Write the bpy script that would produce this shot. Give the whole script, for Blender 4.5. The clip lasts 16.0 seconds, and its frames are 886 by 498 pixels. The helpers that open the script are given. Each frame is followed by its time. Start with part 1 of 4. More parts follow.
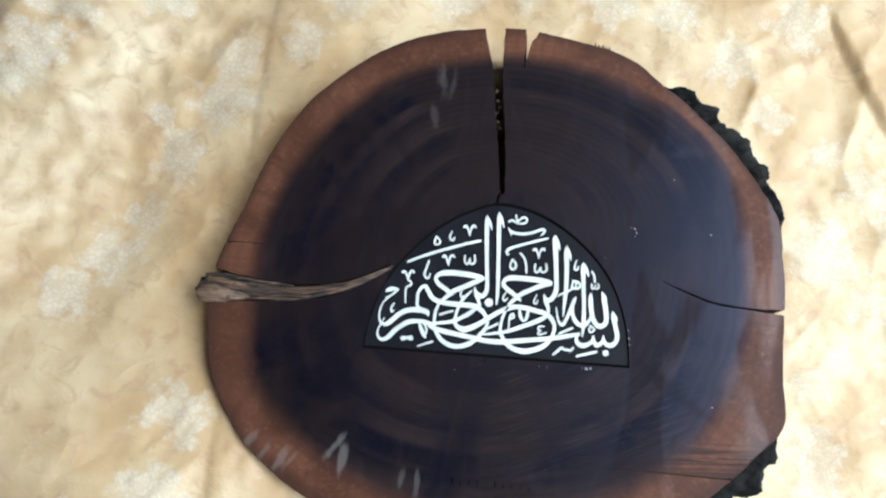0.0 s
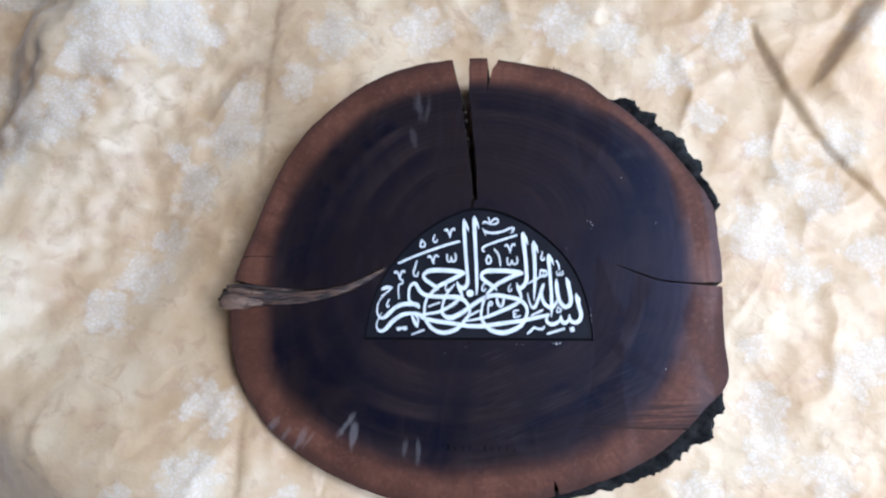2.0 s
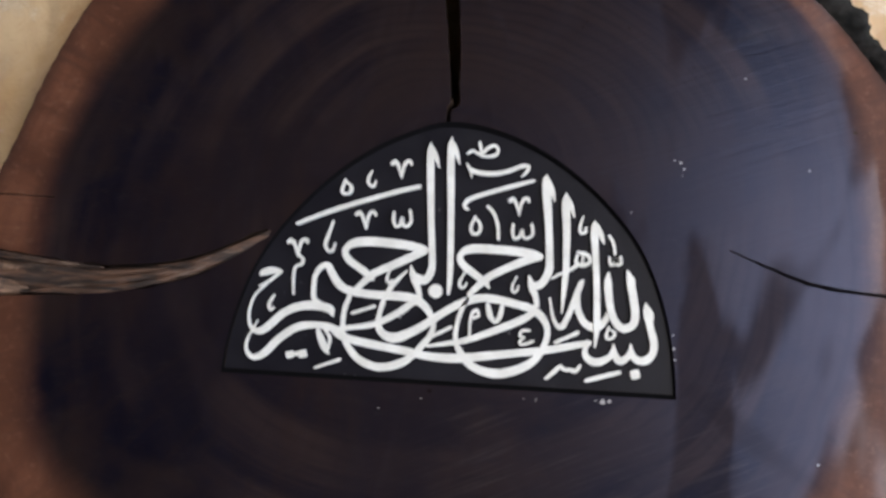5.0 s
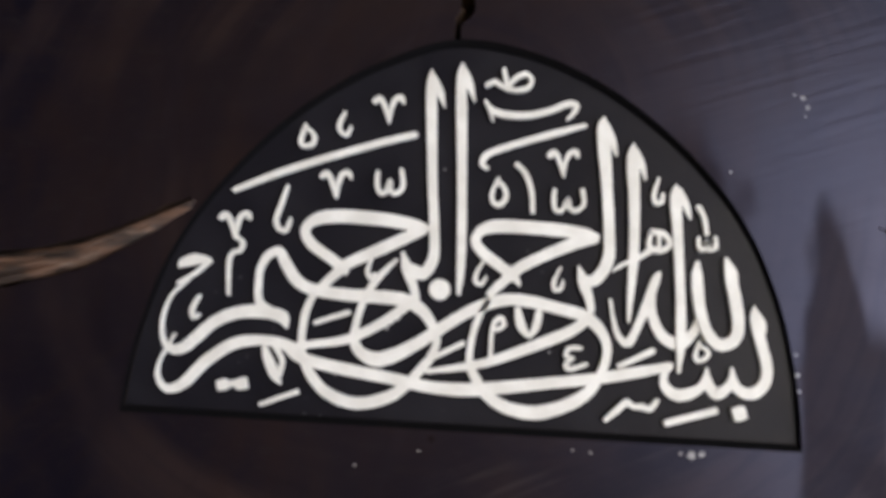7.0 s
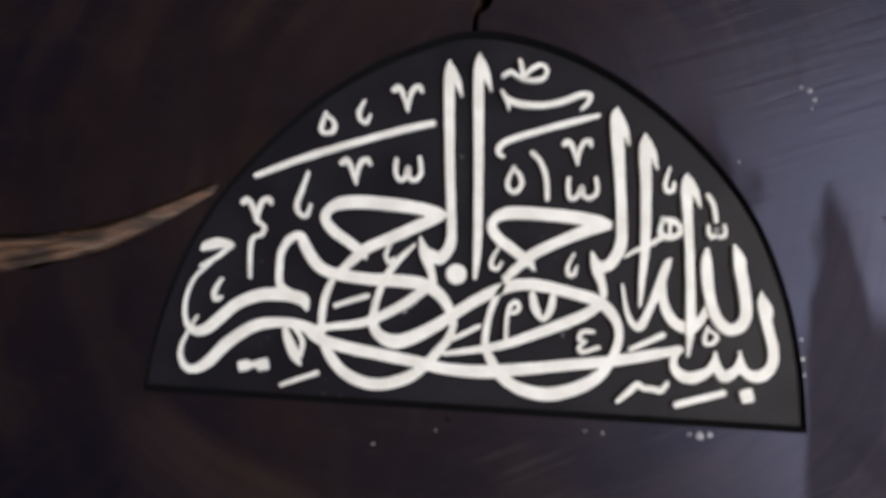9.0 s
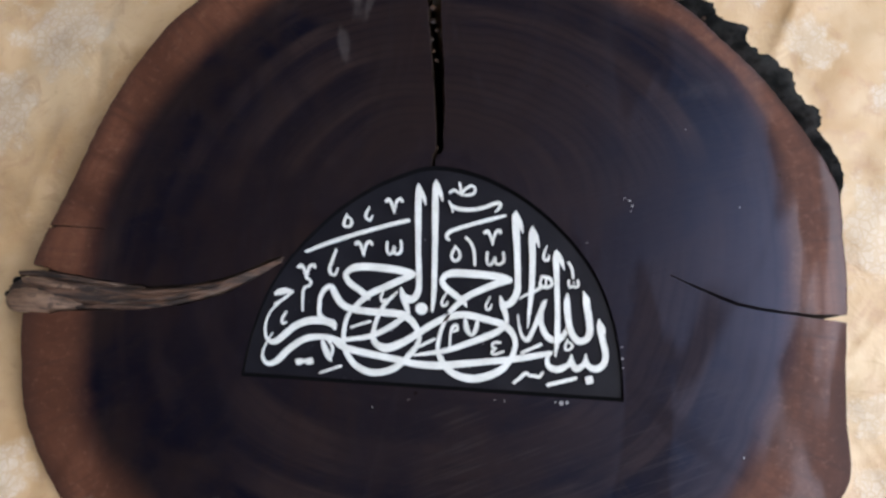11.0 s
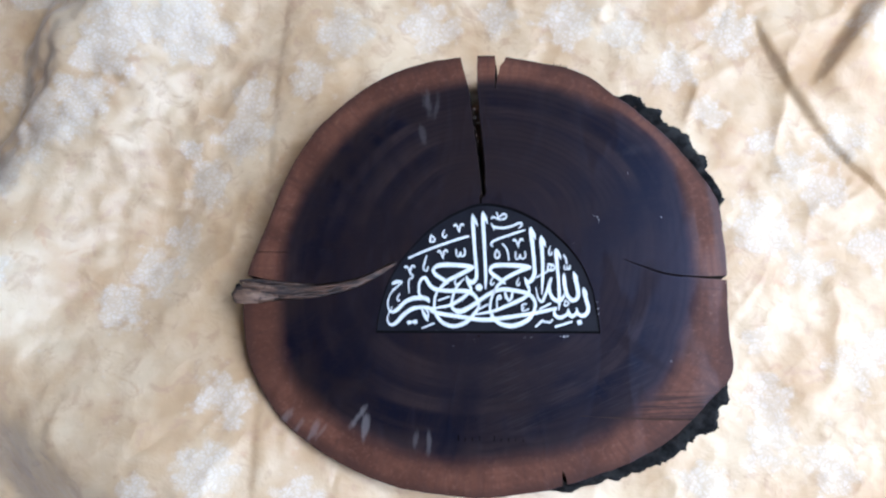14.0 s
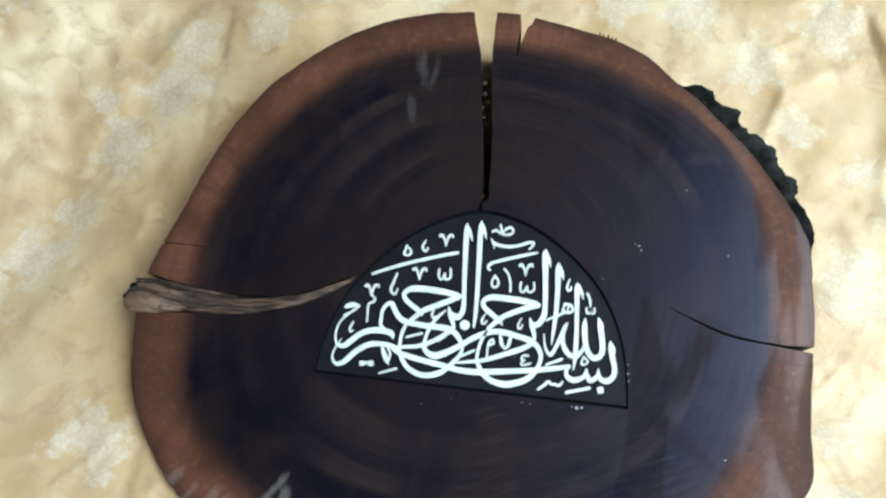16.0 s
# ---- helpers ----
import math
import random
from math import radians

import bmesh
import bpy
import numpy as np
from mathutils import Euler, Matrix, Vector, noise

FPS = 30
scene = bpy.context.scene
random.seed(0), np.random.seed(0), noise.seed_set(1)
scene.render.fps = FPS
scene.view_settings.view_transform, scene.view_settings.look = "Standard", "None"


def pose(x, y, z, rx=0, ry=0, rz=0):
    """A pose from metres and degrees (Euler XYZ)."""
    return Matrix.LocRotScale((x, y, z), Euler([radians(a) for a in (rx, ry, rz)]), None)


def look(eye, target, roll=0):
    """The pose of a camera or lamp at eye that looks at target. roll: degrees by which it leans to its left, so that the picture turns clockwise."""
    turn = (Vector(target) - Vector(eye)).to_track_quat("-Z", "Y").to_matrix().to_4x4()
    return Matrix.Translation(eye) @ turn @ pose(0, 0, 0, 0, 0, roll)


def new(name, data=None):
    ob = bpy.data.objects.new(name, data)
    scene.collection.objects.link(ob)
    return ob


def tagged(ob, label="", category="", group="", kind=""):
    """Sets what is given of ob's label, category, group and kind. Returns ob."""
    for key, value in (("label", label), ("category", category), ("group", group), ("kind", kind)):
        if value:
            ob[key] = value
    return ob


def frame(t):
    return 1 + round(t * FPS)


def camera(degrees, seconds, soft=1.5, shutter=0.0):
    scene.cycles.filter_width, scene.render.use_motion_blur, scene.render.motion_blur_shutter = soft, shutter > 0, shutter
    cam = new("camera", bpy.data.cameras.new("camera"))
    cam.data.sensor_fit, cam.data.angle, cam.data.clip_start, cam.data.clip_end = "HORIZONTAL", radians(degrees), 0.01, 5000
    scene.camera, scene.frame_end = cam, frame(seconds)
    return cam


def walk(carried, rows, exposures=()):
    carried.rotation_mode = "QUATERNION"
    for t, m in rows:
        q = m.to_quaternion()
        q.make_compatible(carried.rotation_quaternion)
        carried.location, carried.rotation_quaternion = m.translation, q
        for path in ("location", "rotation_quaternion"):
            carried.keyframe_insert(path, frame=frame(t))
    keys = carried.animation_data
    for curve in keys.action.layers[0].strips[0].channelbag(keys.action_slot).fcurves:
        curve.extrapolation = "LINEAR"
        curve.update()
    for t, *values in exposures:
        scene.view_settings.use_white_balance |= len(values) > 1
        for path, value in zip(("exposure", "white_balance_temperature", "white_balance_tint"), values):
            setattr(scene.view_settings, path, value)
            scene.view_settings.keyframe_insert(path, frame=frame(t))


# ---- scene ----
cam = camera(52.0, 16.0, soft=2.3)
PATH = [
    (0, (0.01414, -0.06422, 0.58028), (-0.07769, 0.09338, -0.40294), -25.81),
    (0.5, (0.01965, -0.07906, 0.65616), (-0.08333, 0.08268, -0.32528), -30.68),
    (1, (0.02212, -0.09087, 0.69147), (-0.07166, 0.07129, -0.29083), -28.34),
    (1.5, (0.02873, -0.08823, 0.68172), (-0.06653, 0.07486, -0.30028), -29.77),
    (2, (0.03859, -0.09014, 0.66311), (-0.06323, 0.08883, -0.31546), -29.17),
    (2.5, (0.04162, -0.09399, 0.63696), (-0.05366, 0.08769, -0.34177), -27.30),
    (3, (0.04089, -0.09536, 0.59295), (-0.05513, 0.07113, -0.38841), -26.61),
    (3.5, (0.04086, -0.08502, 0.54468), (-0.05338, 0.07544, -0.43786), -25.81),
    (3.7, (0.04115, -0.07737, 0.52504), (-0.05392, 0.08561, -0.45699), -25.91),
    (5.8, (-0.00374, -0.02166, 0.29647), (-0.02895, 0.07622, -0.69841), -11.07),
    (6, (0.00014, -0.02563, 0.28889), (-0.02684, 0.08126, -0.70502), -10.58),
    (6.5, (-0.00357, -0.02593, 0.27313), (-0.03304, 0.07876, -0.72094), -12.05),
    (7, (0.00316, -0.02423, 0.26506), (-0.03745, 0.08964, -0.72761), -16.35),
    (7.5, (0.00220, -0.02528, 0.25926), (-0.03430, 0.09182, -0.73318), -13.86),
    (8, (0.00228, -0.02548, 0.26095), (-0.03633, 0.09314, -0.73124), -14.42),
    (8.5, (0.00230, -0.02230, 0.26359), (-0.03555, 0.08888, -0.72949), -15.64),
    (9, (-0.00313, -0.02734, 0.27043), (-0.03066, 0.08139, -0.72326), -10.57),
    (9.5, (0.00215, -0.02569, 0.28672), (-0.03198, 0.08216, -0.70686), -13.92),
    (9.7, (-0.00144, -0.02454, 0.29213), (-0.03320, 0.08000, -0.70189), -13.31),
    (11.8, (0.04708, -0.06951, 0.51496), (-0.05838, 0.09085, -0.46645), -29.53),
    (12, (0.04586, -0.08207, 0.53212), (-0.05653, 0.08049, -0.44925), -27.97),
    (12.5, (0.04390, -0.09210, 0.58101), (-0.05997, 0.07018, -0.40025), -28.74),
    (13, (0.04632, -0.09447, 0.62836), (-0.05803, 0.08658, -0.34956), -29.58),
    (13.5, (0.04198, -0.09335, 0.65791), (-0.06488, 0.09290, -0.31877), -29.44),
    (14, (0.03397, -0.08961, 0.67505), (-0.06887, 0.07969, -0.30514), -30.97),
    (14.5, (0.02719, -0.09437, 0.68906), (-0.06635, 0.06898, -0.29306), -28.54),
    (15, (0.02175, -0.08478, 0.66003), (-0.08531, 0.08526, -0.31958), -30.78),
    (15.5, (0.02137, -0.07229, 0.59417), (-0.08857, 0.08915, -0.38657), -30.50),
    (16, (0.02376, -0.06822, 0.50007), (-0.07465, 0.14140, -0.47275), -18.56),
]
EXPOSURES = [(0, 1.95, 5600, -5), (0.7, 1.96, 5200, 5), (1.5, 1.84, 4950, 7), (3.7, 1.55, 5250, 7), (5.8, 1.38, 6850, 11),
             (9.7, 1.38, 6850, 11), (11.8, 1.55, 5300, 7), (14, 1.84, 4950, 7), (14.8, 1.92, 5050, 6), (15.5, 1.93, 5350, -1), (16, 1.87, 5550, -12)]
walk(cam, [(t, look(eye, target, roll)) for t, eye, target, roll in PATH], EXPOSURES)
SKY, SUN = 0.13, 2.2
# a phone-sized lens, sharp at arm's length and soft close up
cam.data.dof.use_dof, cam.data.dof.focus_distance, cam.data.dof.aperture_fstop = True, 0.60, 22.0

# ---------------------------------------------------------------- world and light
world = bpy.data.worlds.new("sky")
scene.world = world
world.use_nodes = True
wn = world.node_tree.nodes
sky = wn.new("ShaderNodeTexSky")
sky.sky_type, sky.sun_disc = "NISHITA", False
sky.sun_elevation, sky.sun_rotation = radians(68), radians(84)
world.node_tree.links.new(sky.outputs[0], wn["Background"].inputs[0])
wn["Background"].inputs[1].default_value = SKY

sun_data = bpy.data.lights.new("sun", "SUN")
sun_data.energy, sun_data.angle, sun_data.color = SUN, radians(55), (1.0, 0.96, 0.90)
sun = new("sun", sun_data)
sun.matrix_world = look((1.86, 0.19, 4.64), (0, 0, 0))


# ---------------------------------------------------------------- materials
class Nodes:
    """A small builder for node materials."""

    def __init__(self, name):
        self.mat = bpy.data.materials.new(name)
        self.mat.use_nodes = True
        self.tree = self.mat.node_tree
        self.bsdf = self.tree.nodes["Principled BSDF"]

    def put(self, socket, value):
        if isinstance(value, bpy.types.NodeSocket):
            self.tree.links.new(value, socket)
        else:
            socket.default_value = value

    def set(self, **values):
        for key, value in values.items():
            self.put(self.bsdf.inputs[key.replace("_", " ")], value)
        return self

    def place(self, which="Object"):
        return self.tree.nodes.new("ShaderNodeTexCoord").outputs[which]

    def uv(self):
        return self.tree.nodes.new("ShaderNodeTexCoord").outputs["UV"]

    def stretch(self, vector, scale, shift=(0, 0, 0), turn=0.0):
        n = self.tree.nodes.new("ShaderNodeMapping")
        self.put(n.inputs["Vector"], vector)
        n.inputs["Scale"].default_value, n.inputs["Location"].default_value = scale, shift
        n.inputs["Rotation"].default_value = (0, 0, turn)
        return n.outputs[0]

    def noise(self, scale, detail=4.0, rough=0.55, vector=None, warp=0.0):
        n = self.tree.nodes.new("ShaderNodeTexNoise")
        self.put(n.inputs["Vector"], vector if vector is not None else self.place())
        n.inputs["Scale"].default_value, n.inputs["Detail"].default_value = scale, detail
        n.inputs["Roughness"].default_value, n.inputs["Distortion"].default_value = rough, warp
        return n.outputs["Fac"]

    def voronoi(self, scale, feature="F1", vector=None, out="Distance"):
        n = self.tree.nodes.new("ShaderNodeTexVoronoi")
        n.feature = feature
        self.put(n.inputs["Vector"], vector if vector is not None else self.place())
        n.inputs["Scale"].default_value = scale
        return n.outputs[out]

    def math(self, what, a, b=0.0, c=0.0, clamp=False):
        n = self.tree.nodes.new("ShaderNodeMath")
        n.operation, n.use_clamp = what, clamp
        for socket, value in zip(n.inputs, (a, b, c)):
            self.put(socket, value)
        return n.outputs[0]

    def ramp(self, fac, low, high, a=0.0, b=1.0, smooth=True):
        n = self.tree.nodes.new("ShaderNodeMapRange")
        n.interpolation_type = "SMOOTHSTEP" if smooth else "LINEAR"
        for key, value in (("Value", fac), ("From Min", low), ("From Max", high), ("To Min", a), ("To Max", b)):
            self.put(n.inputs[key], value)
        return n.outputs[0]

    def mix(self, fac, a, b, how="MIX"):
        n = self.tree.nodes.new("ShaderNodeMix")
        n.data_type, n.blend_type = "RGBA", how
        self.put(n.inputs[0], fac)
        for socket, value in ((n.inputs[6], a), (n.inputs[7], b)):
            self.put(socket, value if isinstance(value, bpy.types.NodeSocket) else (*value, 1.0))
        return n.outputs[2]

    def axis(self, vector, which):
        n = self.tree.nodes.new("ShaderNodeSeparateXYZ")
        self.put(n.inputs[0], vector)
        return n.outputs[which]

    def length(self, vector):
        n = self.tree.nodes.new("ShaderNodeVectorMath")
        n.operation = "LENGTH"
        self.put(n.inputs[0], vector)
        return n.outputs["Value"]

    def bump(self, height, strength, distance):
        n = self.tree.nodes.new("ShaderNodeBump")
        self.put(n.inputs["Height"], height)
        n.inputs["Strength"].default_value, n.inputs["Distance"].default_value = strength, distance
        self.put(self.bsdf.inputs["Normal"], n.outputs[0])
        return self

    def attribute(self, name):
        n = self.tree.nodes.new("ShaderNodeAttribute")
        n.attribute_name = name
        return n.outputs["Fac"]


def wood_material():
    """Oiled end grain: near-black heartwood, reddish sapwood, growth rings, saw marks and pale smears."""
    n = Nodes("end_grain")
    p = n.place()
    v = n.axis(n.uv(), 1)
    wobble = n.noise(14, 3, vector=p)
    fine = n.noise(90, 4, vector=p)
    ring = n.math("ADD", v, n.math("MULTIPLY", n.math("SUBTRACT", wobble, 0.5), 0.09))
    ring = n.math("ADD", ring, n.math("MULTIPLY", n.math("SUBTRACT", fine, 0.5), 0.015))
    # growth rings, by distance from the pith, clear in some places and lost in others
    wave = n.math("MULTIPLY", n.math("SINE", n.math("MULTIPLY", ring, 210.0)), n.ramp(n.noise(11, 4, 0.6, p, warp=0.8), 0.40, 0.66))
    broad = n.noise(1.0, 4, 0.65, n.stretch(n.uv(), (0.0, 11.0, 1.0), (0.0, 0.37, 0.0)))
    streak = n.noise(60, 3, vector=n.stretch(p, (1.0, 0.10, 1.0), turn=0.35))
    rays = n.noise(1.0, 4, 0.65, n.stretch(n.uv(), (230.0, 2.2, 1.0)))
    heart = n.mix(n.math("MULTIPLY", n.ramp(broad, 0.40, 0.60), n.ramp(n.noise(9, 4, 0.6, p, warp=0.7), 0.34, 0.60)), HEART_DARK, HEART_BROWN)
    heart = n.mix(n.ramp(n.noise(13, 5, 0.6, vector=p, warp=0.9), 0.44, 0.64, 0.0, 0.8), heart, (0.0165, 0.0098, 0.0085))
    # browner round the pith, in uneven rings
    inner = n.math("ADD", ring, n.math("MULTIPLY", n.math("SUBTRACT", n.noise(6, 4, 0.6, p, warp=0.6), 0.5), 0.35))
    heart = n.mix(n.ramp(inner, 0.72, 0.34, 0.0, 0.42), heart, (0.0205, 0.0122, 0.0098))
    heart = n.mix(n.math("MULTIPLY", n.ramp(wave, 0.0, 0.9), 0.30), heart, (0.0025, 0.002, 0.003))
    heart = n.mix(n.ramp(n.noise(38, 5, 0.6, n.stretch(p, (1.0, 0.28, 1.0), turn=0.12)), 0.48, 0.72, 0.0, 0.6), heart, (0.0170, 0.0090, 0.0070))
    heart = n.mix(n.ramp(rays, 0.50, 0.70, 0.0, 0.45), heart, (0.0130, 0.0080, 0.0075))
    heart = n.mix(n.ramp(n.noise(520, 3, 0.7, n.stretch(p, (0.35, 1.0, 1.0), turn=0.5)), 0.52, 0.75, 0.0, 0.55), heart, (0.016, 0.012, 0.012))
    sap = n.mix(n.ramp(n.noise(22, 6, 0.65, vector=p, warp=0.6), 0.34, 0.66), SAP_DEEP, SAP_LIGHT)
    sap = n.mix(n.math("MULTIPLY", n.ramp(wave, 0.0, 1.0), 0.25), sap, (0.070, 0.028, 0.017))
    sap = n.mix(n.ramp(rays, 0.46, 0.66, 0.0, 0.50), sap, (0.060, 0.026, 0.018))
    sap = n.mix(n.ramp(n.noise(320, 4, 0.7, vector=p), 0.52, 0.72, 0.0, 0.35), sap, (0.200, 0.100, 0.065))
    sap = n.mix(n.ramp(ring, 0.950, 1.0, 0.0, 0.65), sap, (0.045, 0.021, 0.015))
    blur = n.math("ADD", ring, n.math("MULTIPLY", n.math("SUBTRACT", rays, 0.5), 0.030))
    base = n.mix(n.ramp(blur, 0.815, 0.905), heart, sap)
    base = n.mix(n.ramp(streak, 0.58, 0.80, 0.0, 0.30), base, (0.012, 0.010, 0.012))
    # pale dried smears, each an oval patch broken up by streaks
    torn = n.noise(160, 3, vector=n.stretch(p, (1.0, 0.35, 1.0), turn=0.3))

    def oval(x, y, a, b, turn):
        """Distance from an oval's middle, 1 at its edge; turned by an angle."""
        c, d = math.cos(-turn), math.sin(-turn)
        moved = n.stretch(p, (1, 1, 0), (-(c * x - d * y), -(d * x + c * y), 0), -turn)
        return n.length(n.stretch(moved, (1 / a, 1 / b, 0)))

    for x, y, a, b, turn, amount in SMEARS:
        far = n.math("ADD", oval(x, y, a, b, turn), n.math("MULTIPLY", n.math("SUBTRACT", torn, 0.5), 2.4))
        base = n.mix(n.ramp(far, 1.0, 0.2, 0.0, amount * 0.48), base, (0.36, 0.31, 0.29))
    # fine slanting scratches left by the saw, their sheen painted as paler colour
    scratch = n.noise(1.0, 4, 0.7, n.stretch(n.stretch(p, (1, 1, 0), turn=-0.42), (26.0, 820.0, 0.0)))
    worn = n.math("MULTIPLY", n.ramp(n.noise(17, 3, 0.6, p, warp=0.5), 0.38, 0.60), n.ramp(oval(0.050, -0.070, 0.100, 0.050, 0.0), 1.2, 0.5))
    base = n.mix(n.math("MULTIPLY", n.ramp(scratch, 0.50, 0.66, 0.0, 0.55), worn), base, (0.034, 0.026, 0.024))
    # a dark heart shake and a patch of coarse saw lines
    shake = n.math("ADD", oval(0.100, -0.052, 0.034, 0.0042, -0.60), n.math("MULTIPLY", n.math("SUBTRACT", n.noise(45, 3, vector=p), 0.5), 2.2))
    base = n.mix(n.ramp(shake, 1.3, 0.2, 0.0, 0.5), base, (0.010, 0.006, 0.006))
    lines = n.noise(1.0, 3, 0.6, n.stretch(n.stretch(p, (1, 1, 0), turn=-0.05), (14.0, 560.0, 0.0)))
    patch = n.ramp(n.math("ADD", oval(0.124, -0.088, 0.050, 0.013, 0.05), n.math("MULTIPLY", wobble, 0.5)), 1.3, 0.5)
    base = n.mix(n.math("MULTIPLY", patch, n.ramp(lines, 0.44, 0.58, 0.0, 0.85)), base, (0.020, 0.012, 0.010))
    # oil wiped on in broad strokes: some matter, some glossier
    wiped = n.noise(24, 3, 0.5, n.stretch(p, (1.0, 0.32, 1.0), turn=-0.25), warp=0.5)
    rough = n.math("ADD", n.ramp(wiped, 0.44, 0.51, 0.25, 0.38), n.math("MULTIPLY", n.noise(260, 3, vector=p), 0.10))
    # blue specular tint paints a sky-coloured sheen, strongest on the heartwood
    n.set(Base_Color=base, Roughness=rough, Specular_Tint=n.mix(n.ramp(ring, 0.825, 0.895), (0.52, 0.60, 1.0), (0.88, 0.86, 1.0)),
          Specular_IOR_Level=n.math("MULTIPLY", n.ramp(wiped, 0.44, 0.51, 0.27, 0.11), n.ramp(shake, 1.3, 0.2, 1.0, 0.8)))
    saw = n.noise(620, 3, vector=n.stretch(n.stretch(p, (1, 1, 1), turn=-0.35), (0.05, 1.0, 1.0)))
    height = n.math("ADD", n.math("MULTIPLY", saw, 0.6), n.math("MULTIPLY", fine, 0.5))
    return n.bump(height, 0.45, 0.0003).mat


def bark_material():
    n = Nodes("bark")
    p = n.place()
    crust = n.noise(110, 6, 0.65, p)
    base = n.mix(n.ramp(crust, 0.35, 0.7), (0.005, 0.0048, 0.0046), (0.027, 0.024, 0.022))
    base = n.mix(n.ramp(n.noise(45, 4, vector=p), 0.50, 0.72, 0, 0.7), base, (0.030, 0.030, 0.027))
    n.set(Base_Color=base, Roughness=0.95, Specular_IOR_Level=0.05)
    return n.bump(crust, 0.8, 0.002).mat


def dark_wood_material():
    """Raw wood inside cracks and cuts."""
    n = Nodes("crack_wall")
    p = n.place()
    f = n.noise(120, 5, vector=n.stretch(p, (1, 1, 0.2)))
    n.set(Base_Color=n.mix(f, (0.012, 0.008, 0.006), (0.060, 0.034, 0.022)), Roughness=0.9, Specular_IOR_Level=0.2)
    return n.bump(f, 0.5, 0.001).mat


def knot_material():
    n = Nodes("ingrown_branch")
    p = n.place()
    along = n.noise(420, 5, 0.6, n.stretch(p, (0.10, 1.0, 1.0), turn=0.08), warp=0.5)
    base = n.mix(n.ramp(along, 0.36, 0.62), (0.014, 0.008, 0.006), (0.115, 0.060, 0.037))
    base = n.mix(n.ramp(n.noise(150, 4, vector=n.stretch(p, (0.35, 1.0, 1.0))), 0.50, 0.62, 0, 0.9), base, (0.020, 0.012, 0.009))
    base = n.mix(n.ramp(n.noise(170, 3, vector=n.stretch(p, (0.25, 1.0, 1.0), (0.4, 0, 0))), 0.58, 0.68, 0, 0.8), base, (0.17, 0.115, 0.085))
    n.set(Base_Color=base, Roughness=0.6)
    return n.bump(along, 0.9, 0.0018).mat


def knob_material():
    """Worn pale wood with fine dark checks."""
    n = Nodes("worn_wood")
    p = n.place()
    along = n.noise(300, 5, 0.65, n.stretch(p, (0.16, 1.0, 1.0), turn=0.05), warp=0.4)
    base = n.mix(n.ramp(along, 0.36, 0.66), (0.075, 0.040, 0.025), (0.235, 0.140, 0.088))
    base = n.mix(n.ramp(n.noise(190, 4, 0.7, p), 0.56, 0.68, 0, 0.8), base, (0.030, 0.017, 0.012))
    n.set(Base_Color=base, Roughness=0.55)
    return n.bump(along, 0.7, 0.0012).mat


def ink_material(name, low, high, rough, gloss):
    n = Nodes(name)
    p = n.place()
    f = n.noise(70, 4, vector=p)
    spot = n.ramp(n.voronoi(330, vector=p), 0.05, 0.12, 0.6, 0.0)
    base = n.mix(n.math("MULTIPLY", spot, n.ramp(n.noise(40, 2, vector=p), 0.55, 0.7)), n.mix(f, low, high), (0.25, 0.25, 0.27))
    n.set(Base_Color=base, Roughness=n.ramp(f, 0.3, 0.7, rough - 0.08, rough + 0.08), Specular_IOR_Level=gloss)
    return n.bump(n.noise(420, 3, vector=p), 0.25, 0.0004).mat


def paint_material():
    n = Nodes("white_paint")
    p = n.place()
    f = n.noise(150, 4, vector=p)
    base = n.mix(n.ramp(f, 0.30, 0.72), (0.66, 0.64, 0.59), (0.80, 0.785, 0.74))
    base = n.mix(n.ramp(n.noise(480, 3, vector=p), 0.62, 0.78, 0, 0.35), base, (0.42, 0.41, 0.40))
    n.set(Base_Color=base, Roughness=0.55)
    return n.bump(f, 0.35, 0.0005).mat


